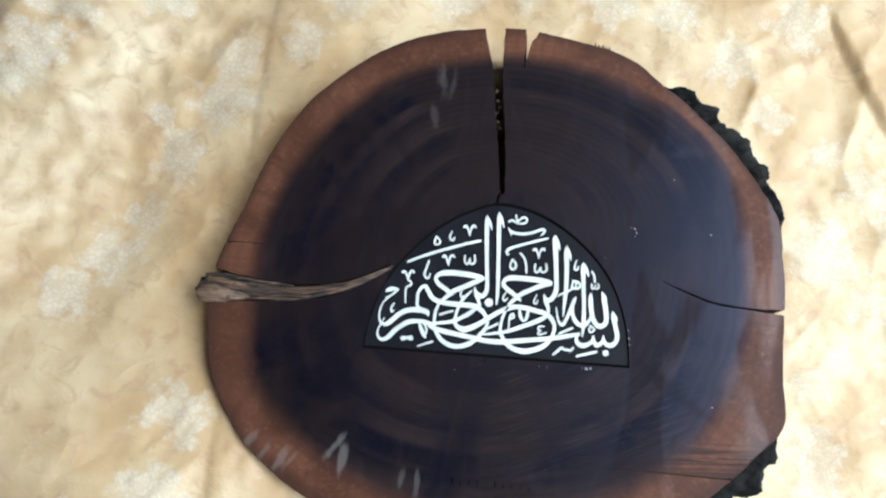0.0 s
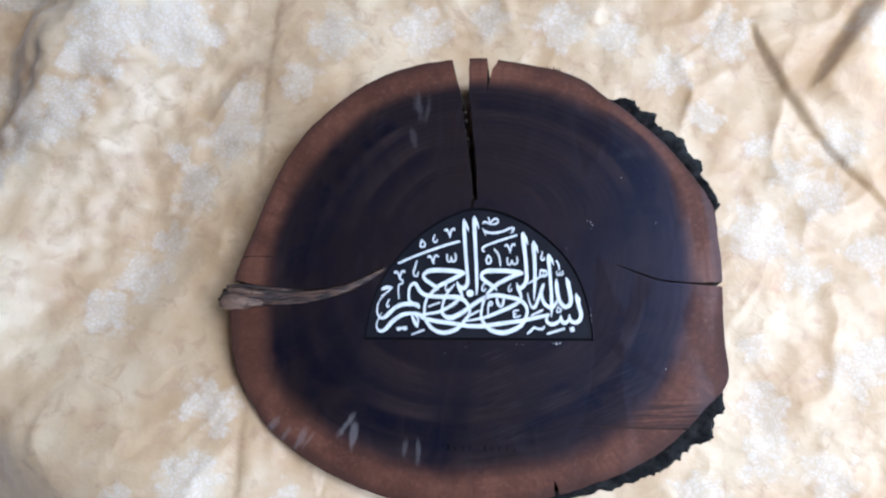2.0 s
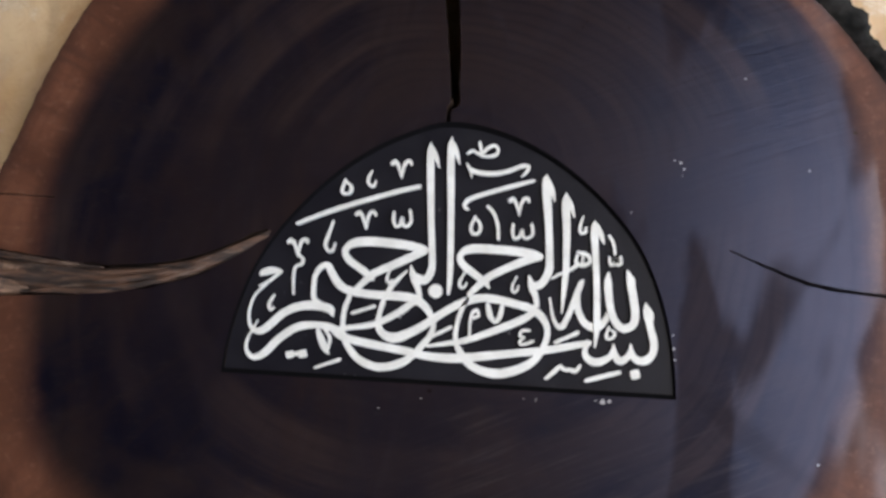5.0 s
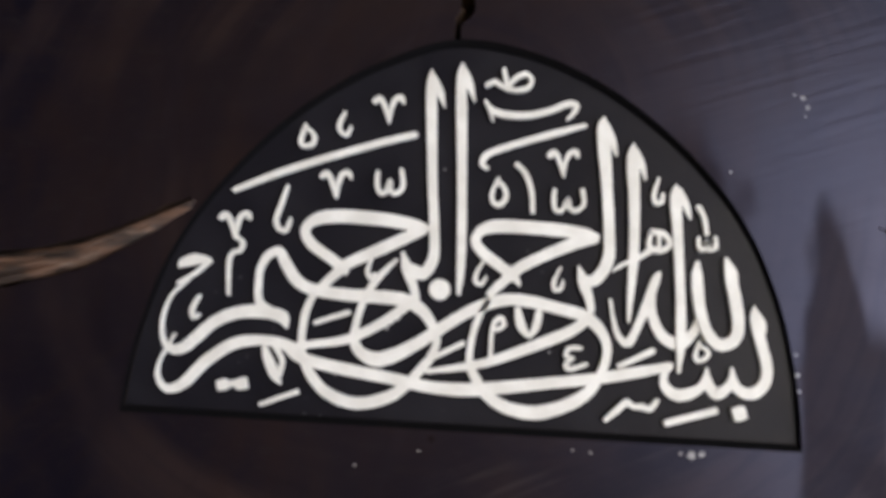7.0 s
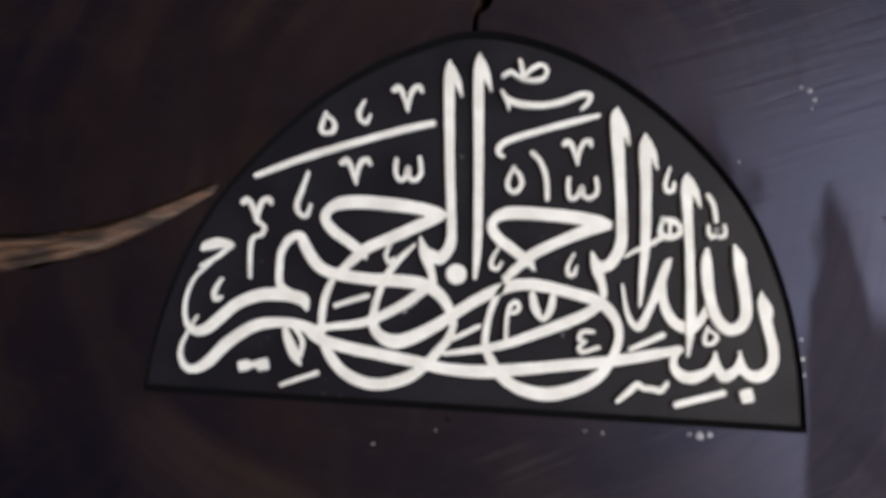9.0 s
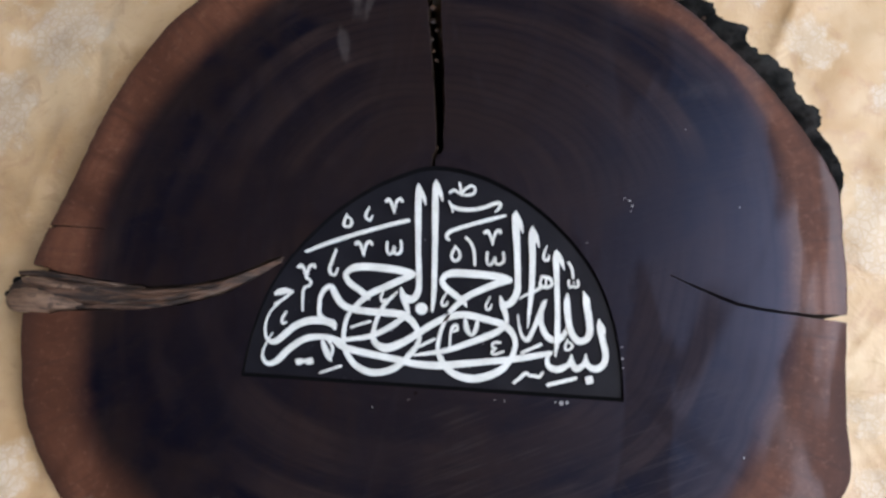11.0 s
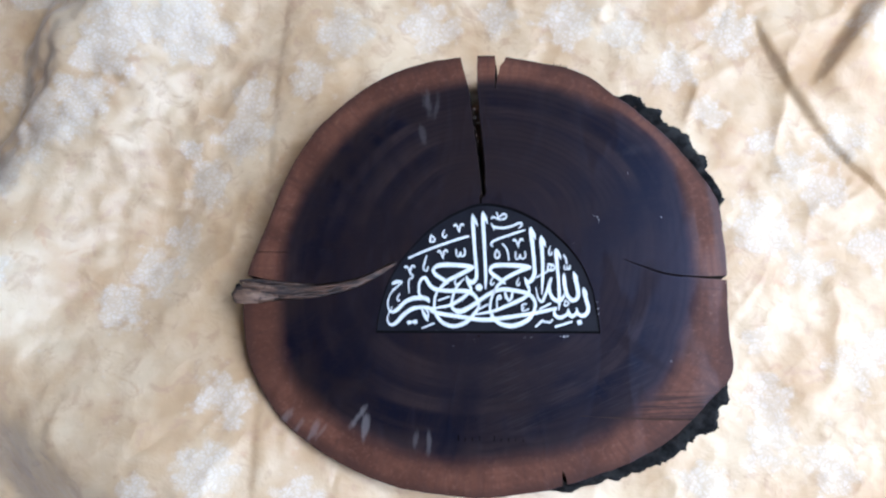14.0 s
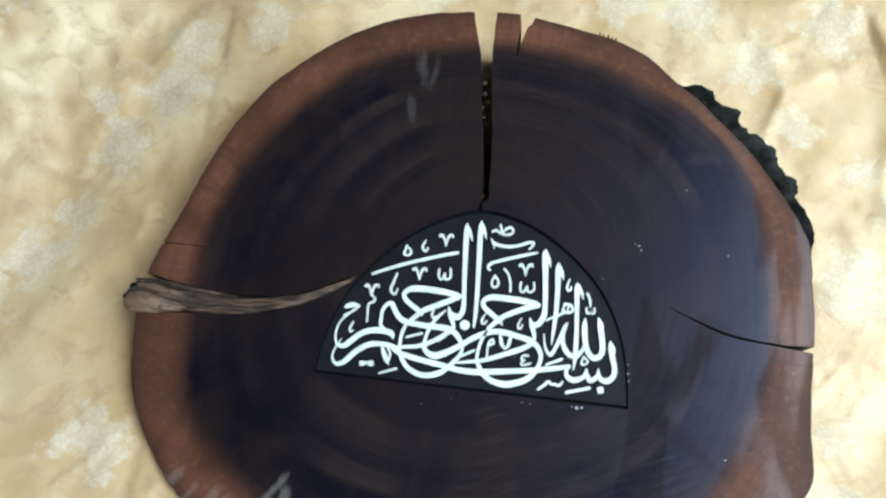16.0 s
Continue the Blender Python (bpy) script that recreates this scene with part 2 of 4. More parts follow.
def cloth_material():
    """Peach-gold satin with silvery woven roses; 'rose' says where the pattern lies."""
    n = Nodes("jacquard_satin")
    p = n.place()
    rose = n.attribute("rose")
    edge = n.math("SUBTRACT", n.noise(48, 6, 0.68, p, warp=0.4), 0.5)
    bent = n.tree.nodes.new("ShaderNodeVectorMath")
    bent.operation = "ADD"
    wander = n.tree.nodes.new("ShaderNodeTexNoise")
    wander.inputs["Scale"].default_value = 95
    n.put(wander.inputs["Vector"], p)
    n.put(bent.inputs[0], p)
    n.put(bent.inputs[1], n.stretch(wander.outputs["Color"], (0.007, 0.007, 0.0)))
    blossom = n.math("SUBTRACT", 0.42, n.voronoi(105, vector=bent.outputs[0]))
    small = n.math("SUBTRACT", n.noise(330, 3, 0.7, p), 0.5)
    mask = n.math("ADD", n.math("ADD", rose, n.math("MULTIPLY", edge, 1.5)), n.math("ADD", n.math("MULTIPLY", blossom, 0.9), n.math("MULTIPLY", small, 0.9)))
    mask = n.ramp(mask, 0.22, 0.80)
    # petals of the woven roses, outlined in the ground colour
    lace = n.ramp(n.voronoi(230, "DISTANCE_TO_EDGE", bent.outputs[0]), 0.02, 0.14)
    petal = n.math("MULTIPLY", lace, n.ramp(n.noise(120, 4, 0.7, p, warp=1.2), 0.36, 0.56))
    warm = n.mix(n.ramp(n.noise(16, 4, vector=p), 0.32, 0.70), CLOTH_DEEP, CLOTH_LIGHT)
    warm = n.mix(n.ramp(n.noise(45, 4, 0.6, p), 0.55, 0.75, 0, 0.5), warm, (0.52, 0.33, 0.19))
    warm = n.mix(n.ramp(n.noise(62, 6, 0.62, p, warp=0.7), 0.52, 0.66, 0, 0.6), warm, (0.47, 0.29, 0.165))
    warm = n.mix(n.ramp(n.noise(26, 5, 0.65, p, warp=1.1), 0.60, 0.74, 0, 0.6), warm, (0.50, 0.27, 0.13))
    white = n.mix(petal, (0.60, 0.47, 0.33), (0.69, 0.60, 0.485))
    base = n.mix(n.math("MULTIPLY", mask, 0.58), warm, white)
    n.set(Base_Color=base, Roughness=n.ramp(mask, 0, 1, 0.46, 0.62), Sheen_Weight=0.15, Specular_IOR_Level=0.4)
    weave = n.noise(900, 2, vector=n.stretch(p, (1.0, 0.35, 1.0)))
    crease = n.math("ABSOLUTE", n.math("SUBTRACT", n.noise(13, 3, 0.5, p, warp=0.5), 0.5))
    thin = n.ramp(n.math("ABSOLUTE", n.math("SUBTRACT", n.noise(21, 3, 0.55, p, warp=1.0), 0.5)), 0.0, 0.06, 0.45, 0.0)
    weave = n.math("ADD", weave, n.math("MULTIPLY", thin, n.ramp(n.noise(9, 2, vector=p), 0.45, 0.65, 0.0, 3.0)))
    crumple = n.math("ADD", n.math("MULTIPLY", n.voronoi(19, vector=n.stretch(bent.outputs[0], (1.0, 1.35, 0.0), turn=0.5)), 1.5), n.math("MULTIPLY", n.voronoi(46, vector=n.stretch(bent.outputs[0], (1.3, 0.8, 0.0), turn=-0.4)), 0.55))
    weave = n.math("ADD", weave, n.math("MULTIPLY", crumple, 8.0))
    height = n.math("ADD", n.math("MULTIPLY", weave, 0.08), n.math("ADD", n.math("MULTIPLY", mask, 0.12), n.math("ADD", n.ramp(crease, 0.0, 0.16, 0.0, 0.8), n.math("MULTIPLY", n.noise(42, 4, 0.6, p, warp=0.6), 0.9))))
    return n.bump(height, 0.50, 0.0030).mat


def plaster_material(name, low, high):
    n = Nodes(name)
    f = n.noise(3, 5, vector=n.place())
    n.set(Base_Color=n.mix(f, low, high), Roughness=0.85)
    return n.bump(n.noise(60, 4, vector=n.place()), 0.2, 0.002).mat


# the blue in the dark heart colour is sky sheen put into the base
HEART_DARK, HEART_BROWN = (0.0034, 0.0030, 0.0068), (0.0250, 0.0155, 0.0140)
SAP_DEEP, SAP_LIGHT = (0.074, 0.029, 0.017), (0.132, 0.053, 0.030)
CLOTH_DEEP, CLOTH_LIGHT = (0.52, 0.33, 0.165), (0.67, 0.495, 0.30)
# pale smears on the face: centre, half sizes, turn, strength
SMEARS = [
    (-0.0430, 0.1240, 0.0045, 0.016, 0.10, 0.22), (-0.0465, 0.0980, 0.0035, 0.012, 0.20, 0.16),
    (-0.0870, -0.0985, 0.0026, 0.0100, -0.60, 0.50), (-0.0820, -0.1060, 0.0034, 0.0105, -0.20, 0.48),
    (-0.0470, -0.1130, 0.0028, 0.0085, -0.15, 0.26), (-0.0380, -0.1130, 0.0024, 0.0110, 0.0, 0.30),
    (-0.1380, -0.1010, 0.0030, 0.0100, -0.70, 0.34), (-0.1280, -0.1060, 0.0030, 0.0105, -0.65, 0.34),
    (-0.1190, -0.1110, 0.0034, 0.0120, -0.55, 0.38), (-0.1110, -0.1080, 0.0022, 0.0090, -0.60, 0.28),
    (-0.0370, 0.1180, 0.0022, 0.0120, -0.15, 0.14), (0.1000, 0.0850, 0.0120, 0.005, 0.3, 0.05),
]
WOOD, BARK, CRACK, KNOT, KNOB = wood_material(), bark_material(), dark_wood_material(), knot_material(), knob_material()
PANEL = ink_material("blue_black_ground", (0.007, 0.0065, 0.009), (0.015, 0.014, 0.018), 0.40, 0.10)
BORDER = ink_material("burnt_border", (0.004, 0.004, 0.005), (0.004, 0.0035, 0.0035), 0.85, 0.03)
PAINT, FLECK, CLOTH = paint_material(), ink_material("paint_and_glint", (0.24, 0.23, 0.23), (0.40, 0.39, 0.38), 0.6, 0.3), cloth_material()
# for the added surroundings: dark overhead to block light, pale walls for fill
BOARDS = plaster_material("unseen_ceiling", (0.035, 0.026, 0.019), (0.06, 0.045, 0.033))
WALL, FLOOR = plaster_material("unseen_wall", (0.58, 0.50, 0.41), (0.66, 0.58, 0.49)), plaster_material("floor_screed", (0.24, 0.22, 0.20), (0.33, 0.30, 0.27))


# ---------------------------------------------------------------- helpers
def mesh_of(name, bm, *mats, smooth=False):
    me = bpy.data.meshes.new(name)
    for f in bm.faces:
        f.smooth = smooth
    bm.normal_update()
    bm.to_mesh(me)
    bm.free()
    for m in mats:
        me.materials.append(m)
    return me


def part(name, bm, material, parent, label="", smooth=False):
    """Links a bmesh as one mesh object under a thing or a part."""
    ob = new(name, mesh_of(name, bm, material, smooth=smooth))
    ob.parent = parent
    return tagged(ob, label)


def box(x0, y0, z0, x1, y1, z1):
    bm = bmesh.new()
    bmesh.ops.create_cube(bm, size=1.0)
    for v in bm.verts:
        v.co = ((x0 + x1) / 2 + v.co.x * (x1 - x0), (y0 + y1) / 2 + v.co.y * (y1 - y0), (z0 + z1) / 2 + v.co.z * (z1 - z0))
    return bm


def smooth_line(points, steps=6, closed=False):
    """Catmull-Rom through points of any dimension."""
    pts = [np.array(q, float) for q in points]
    n = len(pts)
    out = []
    for i in range(n if closed else n - 1):
        a, b, c, d = (pts[k % n] if closed else pts[min(max(k, 0), n - 1)] for k in (i - 1, i, i + 1, i + 2))
        for s in range(steps):
            t = s / steps
            out.append(0.5 * (2 * b + (c - a) * t + (2 * a - 5 * b + 4 * c - d) * t * t + (3 * b - a - 3 * c + d) * t ** 3))
    if not closed:
        out.append(pts[-1])
    return out


def prism(outline, z0, z1, inset=0.0):
    """A closed plate from an outline, counter-clockwise; inset draws its top edge in."""
    bm = bmesh.new()
    n = len(outline)
    low = [bm.verts.new((x, y, z0)) for x, y in outline]
    cx, cy = sum(q[0] for q in outline) / n, sum(q[1] for q in outline) / n
    top = []
    for x, y in outline:
        d = math.hypot(x - cx, y - cy) or 1.0
        top.append(bm.verts.new((x - (x - cx) / d * inset, y - (y - cy) / d * inset, z1)))
    bm.faces.new(top)
    bm.faces.new(low[::-1])
    for i in range(n):
        j = (i + 1) % n
        bm.faces.new((low[i], low[j], top[j], top[i]))
    bmesh.ops.recalc_face_normals(bm, faces=bm.faces)
    return bm


def ribbon_outline(line):
    """The outline of a stroke from rows x, y, width, with round ends."""
    left, right = [], []
    for i, q in enumerate(line):
        a, b = line[max(i - 1, 0)], line[min(i + 1, len(line) - 1)]
        d = np.array((b[0] - a[0], b[1] - a[1]))
        d = d / (np.linalg.norm(d) or 1.0)
        side = np.array((-d[1], d[0])) * q[2] / 2
        left.append((q[0] + side[0], q[1] + side[1]))
        right.append((q[0] - side[0], q[1] - side[1]))
    return left, right


# ---------------------------------------------------------------- the floor, and unseen walls and ceiling added to shape the light
def structure(name, bm, material, label):
    return tagged(new(name, mesh_of(name, bm, material)), label, name.split("_")[0], kind="structure")


structure("floor", box(-2.6, -2.6, -0.16, 6.0, 2.6, -0.012), FLOOR, "plain grey screed floor under the cloth")
structure("wall_west", box(-2.75, -2.75, -0.16, -2.6, 2.75, 2.2), WALL, "unseen pale wall, added to close the space and bounce light")
structure("wall_north", box(-2.6, 2.6, -0.16, 1.0, 2.75, 2.2), WALL, "unseen pale wall, added to close the space and bounce light")
structure("wall_south", box(-2.6, -2.75, -0.16, 1.0, -2.6, 2.2), WALL, "unseen pale wall, added to close the space and bounce light")
# its cut edge is placed to set the light's falloff and the wood's reflections
structure("ceiling", prism([(-2.75, -2.75), (1.45, -2.75), (0.74, 0.0), (0.62, 0.8), (6.0, 1.5), (6.0, 2.75), (-2.75, 2.75)], 2.2, 2.3), BOARDS, "unseen dark ceiling, added to block light and leave a corner of sky")


# ---------------------------------------------------------------- the cloth
CENTRE, PITH = Vector((-0.004, 0.003)), Vector((-0.004, 0.034))
# radius of the slice every 7.5 degrees, in millimetres
RADII = (164, 164, 166, 163, 159, 156, 154, 153, 155, 155, 153, 153, 154, 154, 155, 156, 156, 156, 156, 156, 155, 154, 155, 158,
         164, 168, 171, 173, 172, 171, 167, 163, 160, 157, 155, 153, 153, 152, 153, 154, 157, 161, 166, 170, 174, 179, 170, 165)


def radius(angle):
    """The slice's radius at an angle in degrees."""
    k = (angle % 360) / 7.5
    i, t = int(k), k - int(k)
    a, b, c, d = (RADII[(i + j) % 48] for j in (-1, 0, 1, 2))
    r = 0.5 * (2 * b + (c - a) * t + (2 * a - 5 * b + 4 * c - d) * t * t + (3 * b - a - 3 * c + d) * t ** 3)
    w = radians(angle)
    return 0.001 * r + 0.0009 * noise.noise((7 * math.cos(w), 7 * math.sin(w), 3.0)) + 0.0004 * noise.noise((40 * math.cos(w), 40 * math.sin(w), 9.0))


# reach of the dark heartwood every 15 degrees, in millimetres
HEART = (145, 147, 149, 146, 141, 137, 136, 137, 137, 136, 137, 139, 140, 146, 150, 147, 140, 133, 130, 131, 137, 142, 146, 145)


def heart_radius(angle):
    k = (angle % 360) / 15
    i, t = int(k), k - int(k)
    a, b, c, d = (HEART[(i + j) % 24] for j in (-1, 0, 1, 2))
    return 0.0005 * (2 * b + (c - a) * t + (2 * a - 5 * b + 4 * c - d) * t * t + (3 * b - a - 3 * c + d) * t ** 3)


def near_line(x, y, line):
    """Distance to a polyline, its side (positive on the right of its way) and how far along, 0 to 1."""
    best = (9.0, 1.0, 0.0)
    n = len(line) - 1
    for i in range(n):
        (ax, ay), (bx, by) = line[i], line[i + 1]
        dx, dy = bx - ax, by - ay
        t = max(0.0, min(1.0, ((x - ax) * dx + (y - ay) * dy) / (dx * dx + dy * dy)))
        d = math.hypot(x - ax - t * dx, y - ay - t * dy)
        if d < best[0]:
            side = 1.0 if (x - ax) * dy - (y - ay) * dx > 0 else -1.0
            best = (d, side, (i + t) / n)
    return best


def step(a, b, x):
    """0 at a, 1 at b, smooth between."""
    t = max(0.0, min(1.0, (x - a) / (b - a)))
    return t * t * (3 - 2 * t)


FOLD_A = [(0.196, 0.215), (0.201, 0.190), (0.207, 0.172), (0.219, 0.145), (0.238, 0.118), (0.260, 0.089), (0.293, 0.054), (0.360, -0.010)]
FOLD_B = [(0.227, 0.140), (0.249, 0.174), (0.276, 0.216), (0.330, 0.290)]
FOLD_C = [(-0.440, -0.048), (-0.388, -0.071), (-0.331, -0.096), (-0.288, -0.125), (-0.250, -0.153), (-0.190, -0.218)]
FOLD_D = [(-0.280, 0.300), (-0.302, 0.240), (-0.320, 0.195), (-0.328, 0.150), (-0.340, 0.105), (-0.362, 0.050), (-0.405, 0.000), (-0.460, -0.030)]
SEAM = [(-0.158, -0.40), (-0.158, -0.163), (-0.159, -0.106), (-0.165, 0.074), (-0.167, 0.157), (-0.163, 0.228), (-0.160, 0.45)]


def cloth_height(x, y):
    h = 0.0
    d, side, along = near_line(x, y, FOLD_A)
    fade = step(0.0, 0.22, along)
    if side < 0:
        h += 0.0060 * fade * (1 - 0.5 * step(0.45, 0.95, along)) * step(0.0, 0.0020 + 0.0050 * step(0.03, 0.35, along) * (1 - step(0.38, 0.80, along)), d) * (1 - 0.8 * step(0.010, 0.075, d))
    d, side, along = near_line(x, y, FOLD_B)
    if side > 0:
        h += 0.016 * step(0.0, 0.40, along) * step(0.0, 0.008 + 0.014 * along, d) * (1 - step(0.02, 0.06, d))
    d, side, along = near_line(x, y, FOLD_C)
    h += 0.052 * (1 - (step(0.0, 0.17, d) if side < 0 else step(0.0, 0.075, d)))
    wave = 0.022 * noise.noise((x * 24, y * 24, 5.0)) + 0.008 * noise.noise((x * 70, y * 70, 5.0))
    d, side, along = near_line(x + wave, y + 0.6 * wave, FOLD_D)
    h += 0.046 * (1 - (step(0.0, 0.13, d) if side < 0 else step(0.0, 0.065, d)))
    d, side, along = near_line(x, y, SEAM)
    h += 0.0015 * step(-0.003, 0.003, d * side) * math.exp(-d / 0.03) - 0.0007 * math.exp(-(d / 0.003) ** 2)
    h += 0.0035 * (noise.noise((x * 9, y * 9, 1.3)) + 0.6) + 0.0024 * noise.noise((x * 24, y * 24, 4.0))
    h += 0.0050 * (0.5 - abs(noise.noise((x * 13 + 3 + noise.noise((x * 20, y * 20, 0.0)), y * 18, 7.0)))) + 0.0016 * (0.5 - abs(noise.noise((x * 40, y * 46, 2.0))))
    dx, dy = x - CENTRE.x, y - CENTRE.y
    k = (math.degrees(math.atan2(dy, dx)) % 360) / 7.5
    i = int(k)
    gap = math.hypot(dx, dy) - 0.001 * (RADII[i % 48] * (1 - k + i) + RADII[(i + 1) % 48] * (k - i))
    # the cloth rides up against the slice along its western side
    reach = 0.125 + 0.09 * step(0.02, -0.12, y)
    h += 0.035 * max(0.0, 1 - max(gap, 0.0) / reach) ** 1.2 * step(0.05, -0.10, x + 0.35 * y)
    return max(h, 0.0) * step(-0.007, 0.001, gap)


def cloth_rose(x, y):
    """How much of the woven pattern lies at a place, 0 to 1."""
    best = 0.0
    for cx, cy, r in ROSES_WEST + ROSES_EAST:
        if abs(x - cx) < 0.002 * r and abs(y - cy) < 0.002 * r:
            w = math.atan2(y - cy, x - cx)
            lobes = 1 + 0.10 * math.sin(7 * w + cx * 90) + 0.10 * math.sin(4 * w + cy * 70)
            best = max(best, 1 - step(0.30, 1.40, math.hypot(x - cx, y - cy) / (0.001 * r * lobes)))
    if x < -0.42 or x > 0.31 or y > 0.23 or y < -0.18:
        best = max(best, step(0.05, 0.3, noise.noise((x * 17, y * 17, 2.0))))
    return best


# woven roses: place in metres, radius in millimetres
ROSES_WEST = [(-0.231, 0.102, 10), (-0.216, 0.076, 22), (-0.190, 0.115, 26), (-0.185, 0.143, 20), (-0.337, 0.116, 31), (-0.311, 0.139, 24),
              (-0.294, 0.177, 31), (-0.367, 0.079, 24), (-0.389, 0.160, 20), (-0.239, 0.201, 35), (-0.287, 0.201, 26), (-0.234, 0.033, 18),
              (-0.250, 0.006, 24), (-0.271, -0.020, 22), (-0.360, 0.001, 18), (-0.183, -0.088, 22),
              (-0.236, -0.150, 14), (-0.189, -0.135, 22), (-0.140, 0.156, 18), (-0.114, 0.198, 26), (-0.369, -0.056, 18)]
ROSES_EAST = [(0.182, 0.193, 22), (0.139, 0.166, 20), (0.163, 0.130, 15), (0.202, 0.107, 12), (0.224, 0.085, 18), (0.242, 0.068, 20),
              (0.198, 0.042, 26), (0.283, 0.191, 18), (0.258, 0.107, 20), (0.258, -0.057, 22), (0.275, -0.045, 15), (0.191, -0.042, 12),
              (0.197, -0.082, 22), (0.057, 0.205, 26), (-0.050, 0.204, 26), (0.004, 0.210, 18), (0.196, -0.115, 22), (0.239, -0.129, 24),
              (0.152, -0.143, 20), (-0.128, -0.154, 18), (0.229, 0.009, 18), (0.274, 0.025, 18), (0.100, 0.194, 20)]


def build_cloth():
    xs = [-0.80 + 0.008 * i for i in range(42)] + [-0.464 + 0.0021 * i for i in range(386)] + [0.347 + 0.008 * i for i in range(48)]
    ys = [-0.58 + 0.008 * i for i in range(44)] + [-0.228 + 0.0021 * i for i in range(238)] + [0.272 + 0.008 * i for i in range(40)]
    nx, ny = len(xs) - 1, len(ys) - 1
    verts, rose = [], []
    for j in range(ny + 1):
        for i in range(nx + 1):
            x, y = xs[i], ys[j]
            hem = 0.004 * noise.noise((x * 6, y * 6, 0.0))
            x, y = x + hem, y + hem
            rim = min(i, nx - i, j, ny - j) / 14.0
            verts.append((x, y, (cloth_height(x, y) + 0.009) * step(0.0, 1.0, rim) - 0.009))
            rose.append(cloth_rose(x, y))
    w = nx + 1
    faces = [(j * w + i, j * w + i + 1, (j + 1) * w + i + 1, (j + 1) * w + i) for j in range(ny) for i in range(nx)]
    me = bpy.data.meshes.new("tablecloth")
    me.from_pydata(verts, [], faces)
    me.attributes.new("rose", "FLOAT", "POINT").data.foreach_set("value", rose)
    me.shade_smooth()
    me.materials.append(CLOTH)
    ob = new("tablecloth", me)
    thick = ob.modifiers.new("thickness", "SOLIDIFY")
    thick.thickness, thick.offset = 0.0008, -1.0
    tagged(ob, "peach-gold satin tablecloth with silvery woven roses, creased and folded", "tablecloth")


build_cloth()

# ---------------------------------------------------------------- the wooden slice
TOP = 0.060
slice_root = new("wood_slice")
tagged(slice_root, "thick dark log slice with reddish rim, cracks and bark on cloth", "wood slice")


def slice_body():
    """The disc: a rounded top edge, a slightly rough side, and a face unwrapped by ring (v runs from pith to rim)."""
    bm = bmesh.new()
    uv = bm.loops.layers.uv.new("ring")
    n = 480
    levels = ((0.0012, -0.004), (0.010, -0.001), (0.030, 0.0006), (0.052, 0.0), (TOP - 0.0010, 0.0), (TOP - 0.0003, -0.0003), (TOP, -0.0009))
    rows = []
    for z, out in levels:
        row = []
        for i in range(n):
            a = 360.0 * i / n
            w = radians(a)
            r = radius(a) + out
            if z < TOP - 0.002:
                r += 0.0014 * noise.noise((9 * math.cos(w), 9 * math.sin(w), z * 60))
            row.append(bm.verts.new((CENTRE.x + r * math.cos(w), CENTRE.y + r * math.sin(w), z)))
        rows.append(row)
    rings = (0.86, 0.645, 0.43, 0.215)
    for k in rings:
        row = []
        for i in range(n):
            w, r = 2 * math.pi * i / n, heart_radius(360.0 * i / n) * k / 0.86
            mid = PITH + (CENTRE - PITH) * (k / 0.86)
            row.append(bm.verts.new((mid.x + r * math.cos(w), mid.y + r * math.sin(w), TOP)))
        rows.append(row)
    value = [1.0] * len(levels) + list(rings)
    for j in range(len(rows) - 1):
        for i in range(n):
            k = (i + 1) % n
            f = bm.faces.new((rows[j][i], rows[j][k], rows[j + 1][k], rows[j + 1][i]))
            for loop, (u, v) in zip(f.loops, ((i, j), (i + 1, j), (i + 1, j + 1), (i, j + 1))):
                loop[uv].uv = (u / n, value[v])
    pith = bm.verts.new((PITH.x, PITH.y, TOP))
    under = bm.verts.new((CENTRE.x, CENTRE.y, levels[0][0]))
    for i in range(n):
        k = (i + 1) % n
        f = bm.faces.new((rows[-1][i], rows[-1][k], pith))
        for loop, q in zip(f.loops, ((i / n, 0.215), ((i + 1) / n, 0.215), ((i + 0.5) / n, 0.0))):
            loop[uv].uv = q
        f = bm.faces.new((rows[0][k], rows[0][i], under))
        for loop, q in zip(f.loops, (((i + 1) / n, 1.0), (i / n, 1.0), (i / n, 0.0))):
            loop[uv].uv = q
    ob = new("disc", mesh_of("disc", bm, WOOD, CRACK))
    ob.parent = slice_root
    return ob


def cutter(bm):
    """Cuts a solid out of the disc; the walls of the cut are raw dark wood."""
    me = mesh_of("cut", bm, CRACK)
    tool = new("cut", me)
    cut = disc.modifiers.new("cut", "BOOLEAN")
    cut.operation, cut.object, cut.solver, cut.material_mode = "DIFFERENCE", tool, "EXACT", "TRANSFER"
    bpy.context.view_layer.update()
    got = bpy.data.meshes.new_from_object(disc.evaluated_get(bpy.context.evaluated_depsgraph_get()))
    disc.modifiers.remove(cut)
    disc.data = got
    bpy.data.objects.remove(tool)


def crack(rows, depth_to, seed, rough=0.0007):
    """A wedge along rows of x, y, width in millimetres, ragged on both sides, from above the face down to a depth."""
    line = [np.array(q) * 0.001 for q in smooth_line(rows, 6)]
    left, right = ribbon_outline(line)
    jag = lambda p, s: (p[0] + rough * noise.noise((p[0] * 300, p[1] * 300, seed + s)), p[1] + rough * noise.noise((p[0] * 300, p[1] * 300, seed + s + 5)))  # noqa: E731
    outline = [jag(p, 0) for p in right] + [jag(p, 9) for p in left[::-1]]
    cutter(prism(outline, depth_to, TOP + 0.01))


disc = slice_body()
